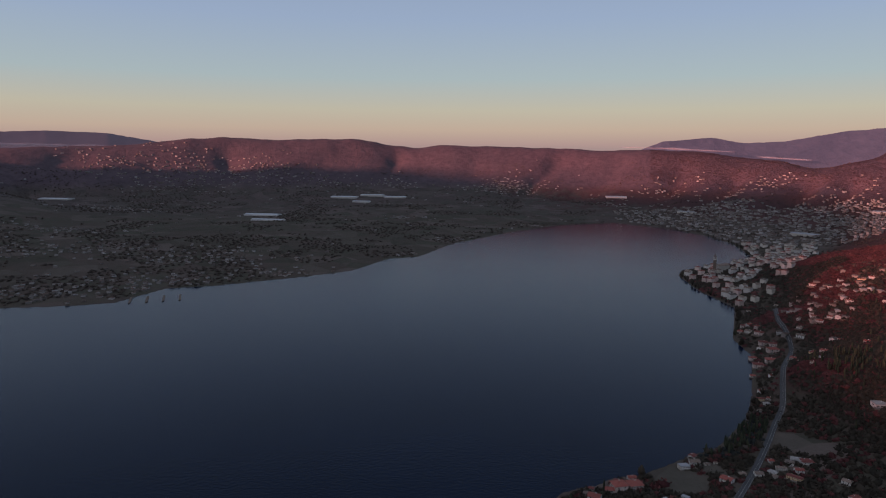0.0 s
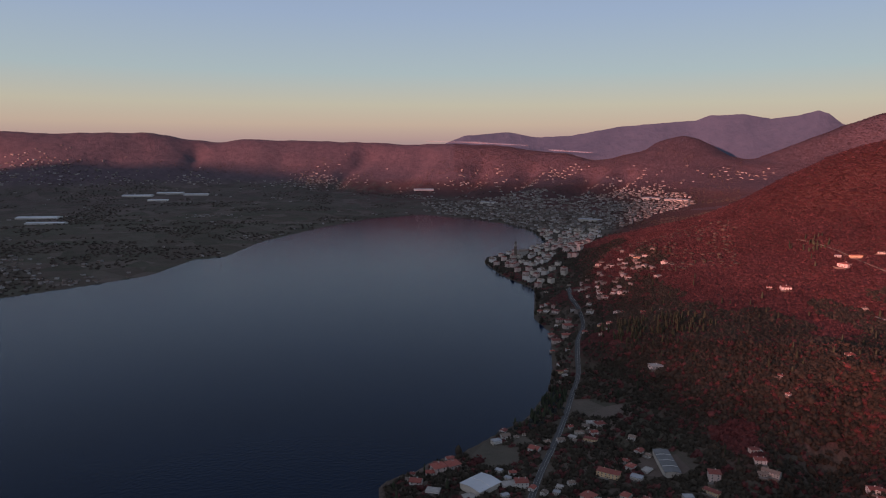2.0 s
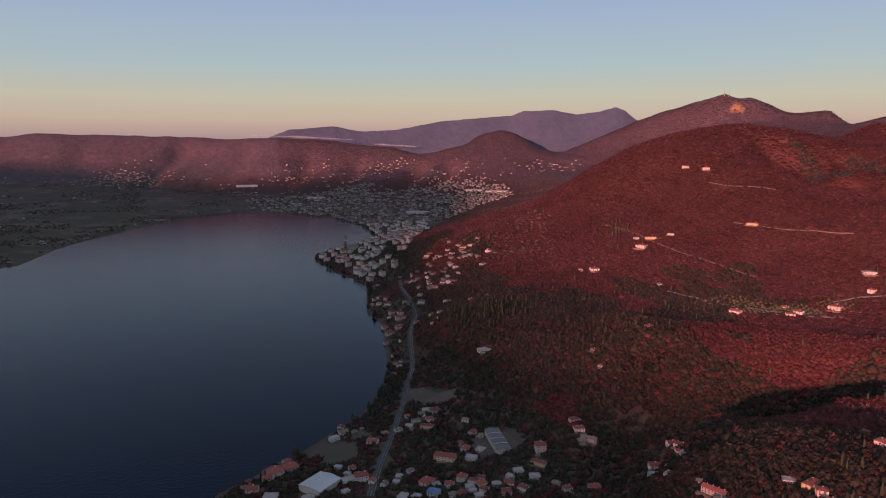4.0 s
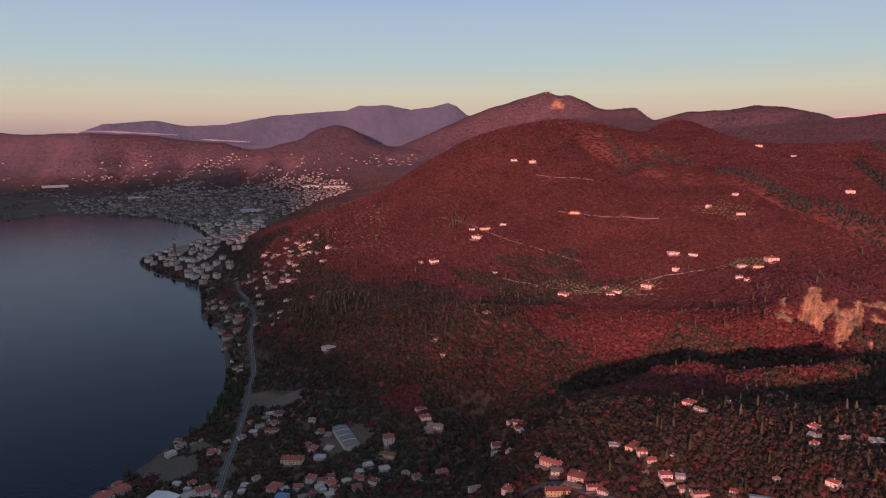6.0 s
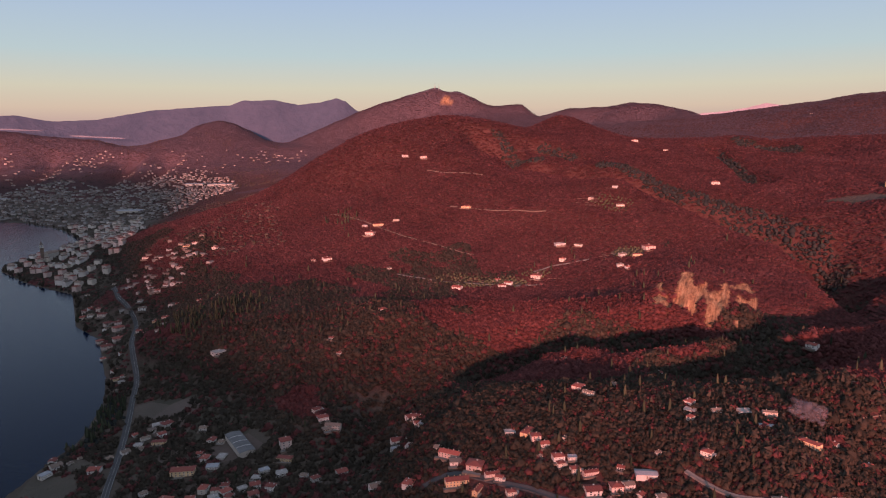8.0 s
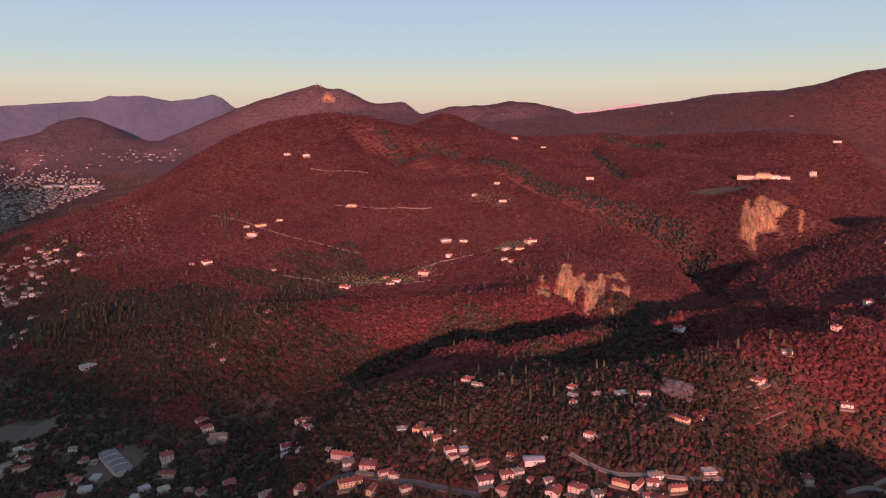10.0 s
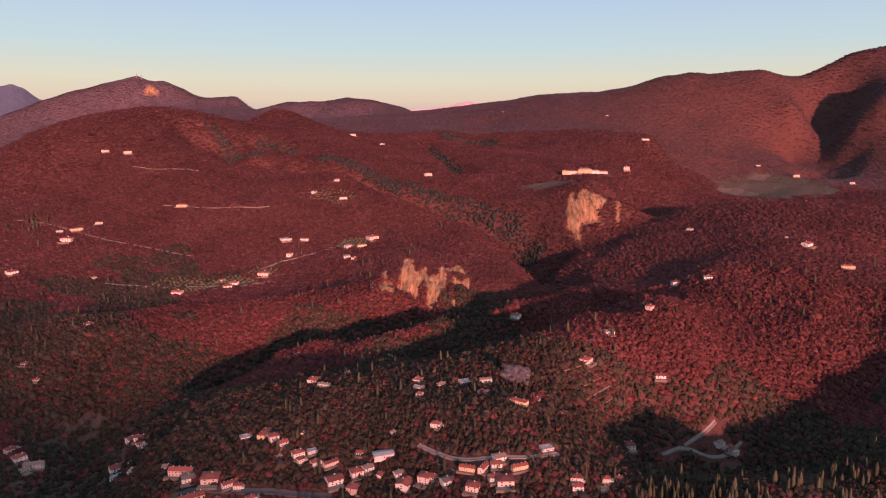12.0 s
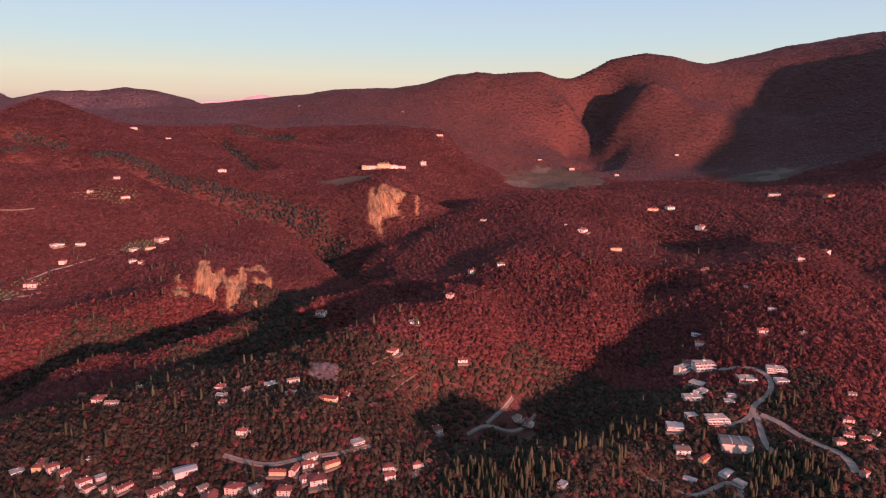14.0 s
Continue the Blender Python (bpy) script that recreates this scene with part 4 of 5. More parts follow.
HILLSIDE = [(948, 442, 21, 4, -90), (939, 469, 27, 5, -43), (902, 445, 15, 0, 1), (931, 364, 12, 1, -41), (931, 342, 17, 4, -58),
    (963, 337, 16, 1, -43), (886, 349, 11, 1, -56), (877, 334, 8, 2, -41), (825, 447, 13, 1, -77), (777, 464, 11, 1, -84), (758, 463, 11, 1, -47),
    (789, 489, 8, 2, -83), (732, 518, 14, 1, -80), (750, 476, 5, 2, -83)]
HILLTOP = [(877, 791, 22, 4, -20), (860, 807, 14, 5, -19), (837, 773, 14, 1, -72), (909, 776, 18, 4, -65), (725, 763, 16, 1, -24),
    (711, 779, 7, 2, -30), (1116, 925, 12, 1, -22), (1129, 886, 12, 1, -40), (991, 681, 22, 4, -71), (1081, 482, 22, 4, -1), (1128, 459, 10, 1, -93),
    (1077, 428, 22, 4, -56), (1346, 348, 16, 1, -64), (1726, 654, 19, 1, -57), (1580, 523, 20, 4, -87)]
MANOR_HOUSES = [(1399, -47, 21, 7, -72), (1849, -108, 31, 4, -73), (2451, 353, 17, 2, -62), (2342, -9, 16, 2, -62), (753, 659, 9, 2, -29)]
APARTMENTS = [(531, -242, 17, 6, -50), (525, -257, 21, 6, -88), (485, -237, 20, 6, -51), (477, -226, 19, 6, -87), (502, -241, 15, 5, -141),
    (443, -229, 21, 6, -89), (452, -214, 11, 5, -87), (442, -198, 24, 5, -102), (419, -194, 12, 1, -95), (408, -205, 14, 3, -52), (411, -236, 11, 5, -55),
    (393, -213, 17, 8, -54), (391, -188, 10, 8, -131), (467, -250, 6, 5, -106)]
APARTMENTS_RIGHT = [(494, -277, 18, 5, -99), (499, -304, 19, 6, -109), (484, -300, 13, 5, -94), (558, -323, 10, 1, -108), (545, -353, 8, 2, -95),
    (568, -272, 10, 0, -104), (590, -278, 9, 8, -140), (459, -341, 7, 1, -107), (403, -295, 7, 7, -98), (414, -309, 8, 0, -115), (424, -314, 8, 0, -152),
    (432, -320, 7, 1, -107), (411, -319, 7, 1, -100), (399, -314, 7, 0, -100), (370, -290, 9, 0, -63), (418, -331, 6, 1, -143)]
VALLEY_VILLA = [(526, -106, 14, 0, -126), (525, -98, 9, 1, -36), (459, -24, 7, 2, -28), (373, -10, 8, 0, -79), (378, -17, 5, 2, -73),
    (366, -9, 6, 2, -79), (353, -94, 4, 5, -40)]
PLATEAU_HOUSES = [(999, -386, 22, 4, -99), (996, -411, 15, 1, -84), (910, -422, 17, 1, -50), (822, -273, 18, 4, -96), (893, -249, 13, 1, -41),
    (928, -234, 6, 2, -84), (1016, -128, 16, 4, -122), (709, -445, 11, 0, -94), (730, -488, 10, 1, -149), (728, -347, 14, 4, -50),
    (653, -357, 10, 5, -144), (593, -351, 10, 5, -109), (1052, -606, 31, 4, -108), (970, -644, 26, 4, -59)]
PLATEAU_FAR = [(2160, -450, 22, 4, -82), (2092, -538, 25, 1, -92), (2017, -657, 25, 1, -80), (2116, -881, 19, 1, -85), (792, -122, 11, 1, -87),
    (811, -107, 6, 2, -113)]
LAKESIDE = [(371, 746, 15, 4, -14), (377, 741, 6, 2, -42), (355, 718, 7, 2, -14), (446, 882, 12, 1, -15), (475, 936, 13, 1, 1), (426, 875, 12, 1, -14),
    (402, 838, 7, 2, -14), (475, 964, 11, 1, -6), (483, 995, 11, 1, -51), (481, 1026, 12, 1, -50), (493, 1067, 10, 1, 3), (490, 1019, 8, 7, 39),
    (475, 834, 13, 4, 35), (449, 772, 11, 5, -45), (431, 755, 8, 2, -18), (438, 795, 6, 2, -1)]
LAKESIDE_FAR = [(517, 942, 13, 1, -44), (534, 891, 11, 1, 34), (534, 875, 7, 2, -19), (517, 794, 7, 2, -48), (537, 782, 7, 2, -22),
    (547, 948, 9, 1, -45), (530, 974, 11, 4, 36), (545, 964, 8, 2, -9), (568, 938, 11, 1, 34), (551, 982, 8, 2, 36), (625, 1231, 9, 2, -52),
    (603, 1073, 10, 1, -54), (597, 966, 10, 1, -4), (644, 1015, 16, 4, -20), (659, 1016, 10, 0, -21), (672, 976, 12, 1, 30)]
LOWER_TOWN = [(153, 548, 7, 1, -31), (167, 555, 8, 1, 3), (128, 537, 5, 2, -28), (202, 500, 7, 5, -47), (209, 507, 7, 1, -10), (214, 476, 7, 1, 41),
    (220, 466, 7, 1, 40), (237, 471, 7, 5, -42), (248, 474, 7, 1, 0), (255, 443, 7, 5, -10), (276, 424, 7, 5, -21), (290, 429, 7, 0, -49)]
LOWER_EAST = [(312, 418, 7, 5, -62), (336, 389, 7, 1, -66), (339, 379, 7, 0, -14), (285, 487, 13, 4, -45), (302, 564, 14, 4, -16), (301, 581, 5, 2, 1),
    (229, 572, 5, 2, -37), (252, 584, 5, 2, -11), (294, 399, 7, 1, -24)]
GARDENS = [(391, 188, 6, 2, 1), (480, 190, 7, 1, -93), (550, 179, 6, 2, -44), (387, 229, 7, 5, -47), (366, 114, 7, 1, -45), (354, 65, 7, 1, -95),
    (360, 54, 6, 1, -61), (362, 6, 6, 1, -77), (397, 127, 4, 2, -44)]
LAKESIDE_ROW = [(563, 1209, 11, 2, -13), (497, 1059, 10, 2, -5), (477, 1047, 10, 1, -12), (466, 955, 9, 1, 39), (436, 912, 9, 1, -6),
    (483, 952, 9, 1, -15), (408, 800, 8, 1, -7), (383, 773, 8, 2, 2), (370, 732, 7, 5, -7), (523, 957, 9, 1, -54), (487, 858, 9, 5, -10),
    (474, 808, 8, 1, -45), (449, 830, 8, 1, -43), (560, 946, 9, 1, -56), (533, 1010, 10, 5, -8)]
QUARTER = [(190, 517, 5, 2, -7), (250, 448, 10, 1, 25), (282, 430, 11, 0, -45), (274, 417, 9, 5, -5), (282, 413, 11, 0, 23), (304, 410, 9, 1, -30), (309, 397, 9, 0, -70), (313, 497, 6, 2, -52), (314, 573, 9, 1, -37), (323, 579, 12, 5, -21), (292, 558, 11, 5, -45), (278, 555, 9, 1, -5), (340, 530, 9, 1, -50), (332, 506, 9, 1, 28)]
STREET = [(349, 249, 10, 1, -50), (440, 363, 10, 1, -24), (437, 353, 10, 0, -70), (414, 358, 11, 1, -35), (359, 370, 10, 1, -22), (358, 153, 11, 1, -48)]
SLOPE = [(402, 99, 11, 0, -95), (482, -27, 12, 0, -71)]
HAIRPIN = [(539, -250, 12, 0, -102), (474, -255, 11, 5, -104), (382, -217, 10, 5, -151)]
LOW_ROW = [(368, 7, 12, 0, -82), (358, 47, 9, 1, -75)]
VILLAGES = [(-806, 1304, 110, 40), (-651, 1432, 130, 55), (-600, 1755, 140, 60), (-375, 1557, 90, 25), (-994, 1852, 160, 40), (-1264, 2189, 160, 40),
    (-1097, 1740, 100, 25), (-1512, 3991, 260, 70), (-1138, 4082, 220, 55), (-1882, 3865, 200, 40), (-756, 4043, 200, 45), (386, 3955, 160, 50),
    (-350, 4035, 150, 30), (-152, 2863, 60, 18), (-68, 1887, 40, 10), (70, 2243, 60, 14), (359, 2710, 40, 10), (-1502, 3059, 180, 35),
    (-1528, 3772, 220, 40)]
VILLAGES_WEST = [(942, 3519, 120, 25), (1778, 3617, 70, 16), (1976, 3296, 120, 25), (1242, 3775, 150, 25), (2064, 3081, 120, 14),
    (2616, 3022, 130, 10), (2480, 3166, 120, 8), (319, 3951, 160, 45), (1569, 3559, 140, 25), (902, 1643, 80, 22), (884, 1767, 60, 20),
    (609, 1017, 60, 12), (575, 979, 60, 14)]
HALLS = [(-788, 2940, 150, 60), (-698, 2684, 130, 40), (-534, 3670, 140, 60), (-387, 3733, 130, 50), (-259, 3691, 120, 50), (-1943, 3385, 160, 60),
    (950, 3691, 110, 50), (-423, 3515, 90, 40)]
HALLS_TOWN = [(1903, 2691, 110, 40), (1245, 2290, 90, 40), (1840, 2796, 80, 40), (1131, 3109, 80, 35)]
CYPRESSES = [(264, 634, 30, 45), (291, 642, 30, 50), (325, 670, 22, 30), (452, 740, 45, 60), (478, 711, 45, 60), (518, 705, 40, 45),
    (468, 1049, 12, 12), (547, 1374, 30, 14), (875, 870, 35, 26)]
CYPRESSES_EAST = [(354, -43, 20, 36), (360, -64, 22, 48), (359, -84, 18, 26), (389, -122, 20, 24), (453, -163, 16, 16), (389, -243, 20, 30),
    (374, -253, 20, 30), (378, -226, 16, 18), (591, 291, 30, 14), (454, -284, 12, 12)]
TERRACES = [(474, 78, 46, 4), (492, 8, 70, 8), (525, 42, 60, 4), (445, 208, 40, 2), (375, 86, 44, 3), (508, 56, 36, 3)]
TERRACES_HILL = [(821, 436, 70, 4), (777, 521, 60, 3), (927, 386, 60, 5), (1075, 480, 60, 4), (892, 794, 60, 3), (891, 362, 50, 4), (742, 574, 60, 3)]
ROAD_LAKESIDE = [(203, 456), (215, 475), (231, 499), (262, 541), (289, 579), (323, 630), (355, 681), (381, 718), (392, 744), (415, 789), (470, 881),
    (500, 932), (507, 959), (514, 1005), (608, 1219)]
ROAD_HAIRPIN = [(439, -225), (437, -240), (443, -252), (450, -261), (459, -263), (464, -273), (470, -283), (480, -291), (492, -295), (504, -293),
    (512, -286), (515, -275), (517, -264)]
ROAD_DOWN = [(450, -261), (438, -259), (422, -252), (410, -249), (402, -250)]
ROAD_CARPARK = [(447, -264), (439, -272), (426, -275), (413, -278), (401, -284), (393, -290), (381, -289), (372, -286)]
ROAD_LOWER = [(371, -151), (375, -164), (371, -172), (371, -183), (381, -198), (388, -216), (380, -218), (369, -211)]
DRIVE = [(502, -54), (508, -62), (513, -71), (512, -82), (513, -92), (519, -102), (529, -111), (536, -116)]
DRIVE_UPPER = [(513, -71), (522, -83), (530, -92), (536, -96)]
ROAD_VILLAGE = [(325, 258), (339, 250), (341, 234), (341, 208), (345, 189), (345, 173), (348, 151)]
LANE_HILL = [(843, 462), (884, 450), (891, 435), (912, 407)]
LANE_OLIVES = [(743, 635), (749, 579), (766, 514), (768, 461), (804, 428)]
LANE_TERRACE = [(387, 107), (380, 91), (373, 75), (375, 56), (376, 35), (386, 18)]
SHORE_WOOD = [(261, 631, 20), (277, 640, 20), (293, 647, 20), (323, 673, 15), (241, 617, 10)]
OLIVES = [(782, 469, 26), (766, 514, 28), (1076, 432, 26), (1083, 462, 20), (944, 360, 24), (836, 453, 20), (765, 551, 22)]
LANE_WEST = [(881, 912), (879, 830), (860, 717), (854, 642), (853, 572)]
LANE_UPPER = [(987, 713), (995, 652), (1021, 537)]
LANE_CREST = [(1091, 846), (1124, 732)]
CLEARINGS = [(523, -101, 13), (476, -259, 8)]
SMOKE = [(465, 46)]
TOWER = [(658, 1603)]
MANOR = [(1360, 32)]
SHED = [(175, 493)]
LONGROOF = [(339, 475)]
BIGFLAT = [(416, -230)]
MARINA = [(-600, 1291)]
MASTS = [(3710, 2804), (3721, 2779)]

first_use = set()
BUILT += CLEARINGS


def settle(rows, group):
    for k, (x, y, w, style, turn) in enumerate(rows):
        base, looks = HOUSES[style]
        src = looks[(k * 7 + x) % len(looks)]
        s = min(1.3, max(0.64, w / base * 0.9))
        m = pose(x, y, spot(x, y), 0, 0, turn) @ Matrix.Diagonal((s, s, min(0.95, max(0.62, s * 0.78)), 1))
        if src.name in first_use:
            ob = copy_thing(src, m)
        else:
            first_use.add(src.name)
            ob = src
            ob.matrix_basis = m
        tagged(ob, group=group)
        BUILT.append((x, y, base * s * 0.44 + 0.8))


for rows, group in ((SHORE_HOUSES, "houses by the lake shore"), (HAMLET, "houses along the lakeside road"), (RAVINE, "houses by the ravine"), (VILLAGE, "village houses on the terrace"),
                    (VILLAGE_RIGHT, "village houses on the terrace"), (TERRACES_HOUSES, "houses among the terraces"), (TERRACES_FAR, "houses among the terraces"), (HILLSIDE, "hillside houses"),
                    (HILLTOP, "hillside houses"), (MANOR_HOUSES, "houses round the manor"), (APARTMENTS, "apartment buildings above the hairpin road"), (APARTMENTS_RIGHT, "apartment buildings above the hairpin road"),
                    (VALLEY_VILLA, "houses in the side valley"), (PLATEAU_HOUSES, "houses on the plateau"), (PLATEAU_FAR, "houses on the plateau"), (LAKESIDE, "houses between road and lake"),
                    (LAKESIDE_FAR, "houses between road and lake"), (LOWER_TOWN, "houses of the lakeside quarter"), (LOWER_EAST, "houses of the lakeside quarter"), (LAKESIDE_ROW, "houses between road and lake"), (GARDENS, "houses among the terraces"), (QUARTER, "houses of the lakeside quarter"), (STREET, "village houses on the terrace"), (SLOPE, "houses among the terraces"), (HAIRPIN, "apartment buildings above the hairpin road"), (LOW_ROW, "village houses on the terrace")):
    settle(rows, group)
for base, looks in HOUSES.values():
    for src in looks:
        if src.name not in first_use:
            for o in (*src.children_recursive, src):
                bpy.data.objects.remove(o)


def hall(name, label, category, x, y, w, d, h, turn, wall, cover, ribs=0):
    """A long low hall with a shallow roof, its bays told apart by seams."""
    root = tagged(new(name), label, category)
    root.matrix_basis = pose(x, y, spot(x, y), 0, 0, turn)
    bm = bmesh.new()
    prism(bm, [(-d / 2, -3), (d / 2, -3), (d / 2, h), (0, h + d * 0.06), (-d / 2, h)], -w / 2, w / 2)
    part("wall", bm, wall, root)
    bm = bmesh.new()
    gable_roof(bm, w, d, h + 0.06, d * 0.06, 0.5)
    part("roof", bm, cover, root)
    for k in range(ribs):
        bm = bmesh.new()
        u = (k + 1) / (ribs + 1) * w - w / 2
        prism(bm, [(-d / 2, h + 0.24), (0, h + d * 0.06 + 0.26), (d / 2, h + 0.24), (d / 2, h + 0.42), (0, h + d * 0.06 + 0.46), (-d / 2, h + 0.42)], u - 0.2, u + 0.2)
        part("roof_seam", bm, WHITE, root)
    BUILT.append((x, y, max(w, d) * 0.55))
    return root


hall("warehouse", "pale warehouse with a seamed sheet roof by the lake", "warehouse", *SHED[0], 26, 22, 5, 28, CREAM, PALE_SHEET, 1)
hall("long_hall", "long hall with a dark grey sheet roof", "hall", *LONGROOF[0], 44, 13, 4.5, 70, CREAM, DARK_SHEET, 3)
hall("large_flat_hall", "large building with a wide dark flat roof", "hall", *BIGFLAT[0], 20, 14, 4.5, -105, CREAM, DARK_SHEET, 2)
for k, (x, y, w, d) in enumerate(HALLS):
    tagged(hall("greenhouse_hall", "long white greenhouse hall on the plain", "greenhouse", x, y, w, d, 5, -8, WHITE, PALE_SHEET, 4), group="halls on the plain")
for k, (x, y, w, d) in enumerate(HALLS_TOWN):
    tagged(hall("factory_hall", "long grey factory hall at the town's edge", "factory", x, y, w, d, 7, -50, CREAM, METAL, 3), group="halls in the town")

# the manor: a long white house of three ranges with a stepped roofline
mx, my = MANOR[0]
manor = building("manor_house", "long pale manor house of several tiled ranges on the hill", "manor", 26, 11, 7.5, "hip", OCHRE, OLD_TILE, 2, 2.8, chimneys=3)
manor.matrix_basis = pose(mx, my, spot(mx, my) + 1, 0, 0, -82)
for x0, x1, yo, hh, wall, cover in ((-34, -13.1, 2.5, 4.2, CREAM, TILE), (13.1, 27, -2, 5.4, CREAM, OLD_TILE), (27.2, 44, 3.5, 3.4, WHITE, TILE), (-44, -34.2, -3, 5.0, OCHRE, OLD_TILE)):
    bm = bmesh.new()
    box(bm, x0, x1, yo - 4.5, yo + 4.5, -3, hh)
    part("side_range", bm, wall, manor)
    bm = bmesh.new()
    hip_roof(bm, x1 - x0 - 0.2, 9, hh + 0.02, 2.0, 0.5)
    bmesh.ops.translate(bm, verts=bm.verts, vec=((x0 + x1) / 2, yo, 0))
    part("side_roof", bm, cover, manor)
    for k in range(3):
        put("window", WINDOW, manor, pose(x0 + (k + 0.5) * (x1 - x0) / 3, yo - 4.5, hh - 2.6))
BUILT += [(mx, my + k * 11, 9) for k in range(-4, 5)]

# the bell tower of the old town
tx, ty = TOWER[0]
tower = tagged(new("bell_tower"), "tall stone bell tower with a pointed cap", "bell tower")
tower.matrix_basis = pose(tx, ty, spot(tx, ty), 0, 0, -20)
bm = bmesh.new()
box(bm, -3.5, 3.5, -3.5, 3.5, -2, 30)
part("shaft", bm, STONE, tower)
bm = bmesh.new()
box(bm, -3.9, 3.9, -3.9, 3.9, 30, 31)
for a, b in ((-3.4, -3.4), (2.0, -3.4), (-3.4, 2.0), (2.0, 2.0)):
    box(bm, a, a + 1.4, b, b + 1.4, 31, 36)
box(bm, -3.9, 3.9, -3.9, 3.9, 36, 36.8)
part("belfry", bm, CREAM, tower)
bm = bmesh.new()
hip_roof(bm, 7, 7, 36.85, 8, 0.3)
part("cap", bm, OLD_TILE, tower)
church = building("church", "large cream church with a long tiled roof", "church", 34, 15, 13, "gable", CREAM, OLD_TILE, 1, 4.0, chimneys=0, patio=False)
church.matrix_basis = pose(tx + 24, ty + 14, spot(tx + 24, ty + 14), 0, 0, 25)
BUILT.append((tx + 10, ty + 6, 30))


# ---- the town and the villages of the plain ----
def inside(poly, x, y):
    hit = np.zeros(x.shape, bool)
    for (ax, ay), (bx, by) in zip(poly, poly[1:] + poly[:1]):
        if ay != by:
            hit ^= ((ay > y) != (by > y)) & (x < ax + (y - ay) * (bx - ax) / (by - ay))
    return hit


town_rng = np.random.default_rng(11)


def town_mesh(name, label, xs, ys, w, d, h, turn, wall, roof):
    """Many small gabled houses too far off to tell apart, joined in one object."""
    zs = land_height(xs, ys)
    n = len(xs)
    u = np.array([(-1, -1, 0), (1, -1, 0), (1, 1, 0), (-1, 1, 0), (-1, -1, 1), (1, -1, 1), (1, 1, 1), (-1, 1, 1),
                  (-1.08, -1.1, 0.98), (1.08, -1.1, 0.98), (1.08, 1.1, 0.98), (-1.08, 1.1, 0.98), (-1.08, 0, 1.35), (1.08, 0, 1.35), (-1, 0, 1.33), (1, 0, 1.33)])
    f4 = np.array([(0, 1, 5, 4), (1, 2, 6, 5), (2, 3, 7, 6), (3, 0, 4, 7), (8, 9, 13, 12), (10, 11, 12, 13), (4, 7, 14, 14), (6, 5, 15, 15)])
    px = u[:, 0] * w[:, None] / 2
    py = u[:, 1] * d[:, None] / 2
    c, s = np.cos(turn)[:, None], np.sin(turn)[:, None]
    v = np.stack([px * c - py * s + xs[:, None], px * s + py * c + ys[:, None], np.where(u[:, 2] == 0, -2.0, u[:, 2]) * h[:, None] + zs[:, None]], -1).reshape(-1, 3)
    tris = []
    for q in f4:
        tris.append((q[0], q[1], q[2]))
        if q[2] != q[3]:
            tris.append((q[0], q[2], q[3]))
    is_roof = np.array([min(t) >= 8 and max(t) <= 13 for t in tris])
    tris = np.array(tris)
    faces = (tris[None] + (np.arange(n) * 16)[:, None, None]).reshape(-1, 3)
    me = mesh_from(name, v, faces, wall)
    me.materials.append(roof)
    me.polygons.foreach_set("material_index", np.tile(is_roof, n).astype(np.int32))
    return tagged(new(name, me), label, "houses", kind="stuff")


def far_material(name, stops):
    m, n, l, b = material(name, 0.9, 0.2)
    g = n.new("ShaderNodeNewGeometry")
    l.new(ramp_node(n, l, g.outputs["Random Per Island"], stops), b.inputs["Base Color"])
    return m


FAR_WALL = far_material("far_house_walls", [(0, (0.14, 0.12, 0.11)), (0.5, (0.22, 0.21, 0.20)), (0.8, (0.36, 0.35, 0.34)), (1, (0.19, 0.16, 0.14))])
FAR_ROOF = far_material("far_house_roofs", [(0, (0.075, 0.055, 0.048)), (0.5, (0.12, 0.08, 0.068)), (0.8, (0.14, 0.125, 0.12)), (1, (0.26, 0.25, 0.25))])

OLD_TOWN = [(560, 1590), (700, 1745), (880, 1900), (960, 2180), (1180, 2120), (1010, 1800), (840, 1520), (660, 1290), (560, 1250)]
NEW_TOWN = [(960, 2190), (960, 2450), (905, 2700), (760, 2950), (820, 3250), (1450, 3380), (1980, 3100), (2050, 2800), (1850, 2480), (1500, 2200), (1200, 2000)]


def in_town(poly, n):
    xs, ys = [p[0] for p in poly], [p[1] for p in poly]
    x, y = town_rng.uniform(min(xs), max(xs), n), town_rng.uniform(min(ys), max(ys), n)
    k = inside(poly, x, y) & (shore_distance(x, y) > 9)
    x, y = x[k], y[k]
    keep = []
    for i in range(len(x)):
        if all((x[i] - x[j]) ** 2 + (y[i] - y[j]) ** 2 > 150 for j in keep[-200:]):
            keep.append(i)
    return x[keep], y[keep]


# the old town by the water: each house a thing
ox, oy = in_town(OLD_TOWN, 620)
town_houses = [building("town_house", "cream old town house with a tiled roof", "town house", 12, 10, 8.5, "gable", CREAM, OLD_TILE, 2, 2.0, windows=False, patio=False),
               building("town_house", "pink old town house with a tiled roof", "town house", 11, 11, 10, "hip", PINK, TILE, 2, 2.0, windows=False, patio=False),
               building("town_house", "white old town house with a tiled roof", "town house", 15, 10, 9, "gable", WHITE, OLD_TILE, 2, 2.2, windows=False, patio=False)]
for th in town_houses:
    for s in (-1, 1):
        for z in (1.2, 4.8):
            for x in (-3, 3):
                put("window", WINDOW, th, pose(x, s * th.children[0].dimensions.y / 2, z, 0, 0, 0 if s < 0 else 180))
used = set()
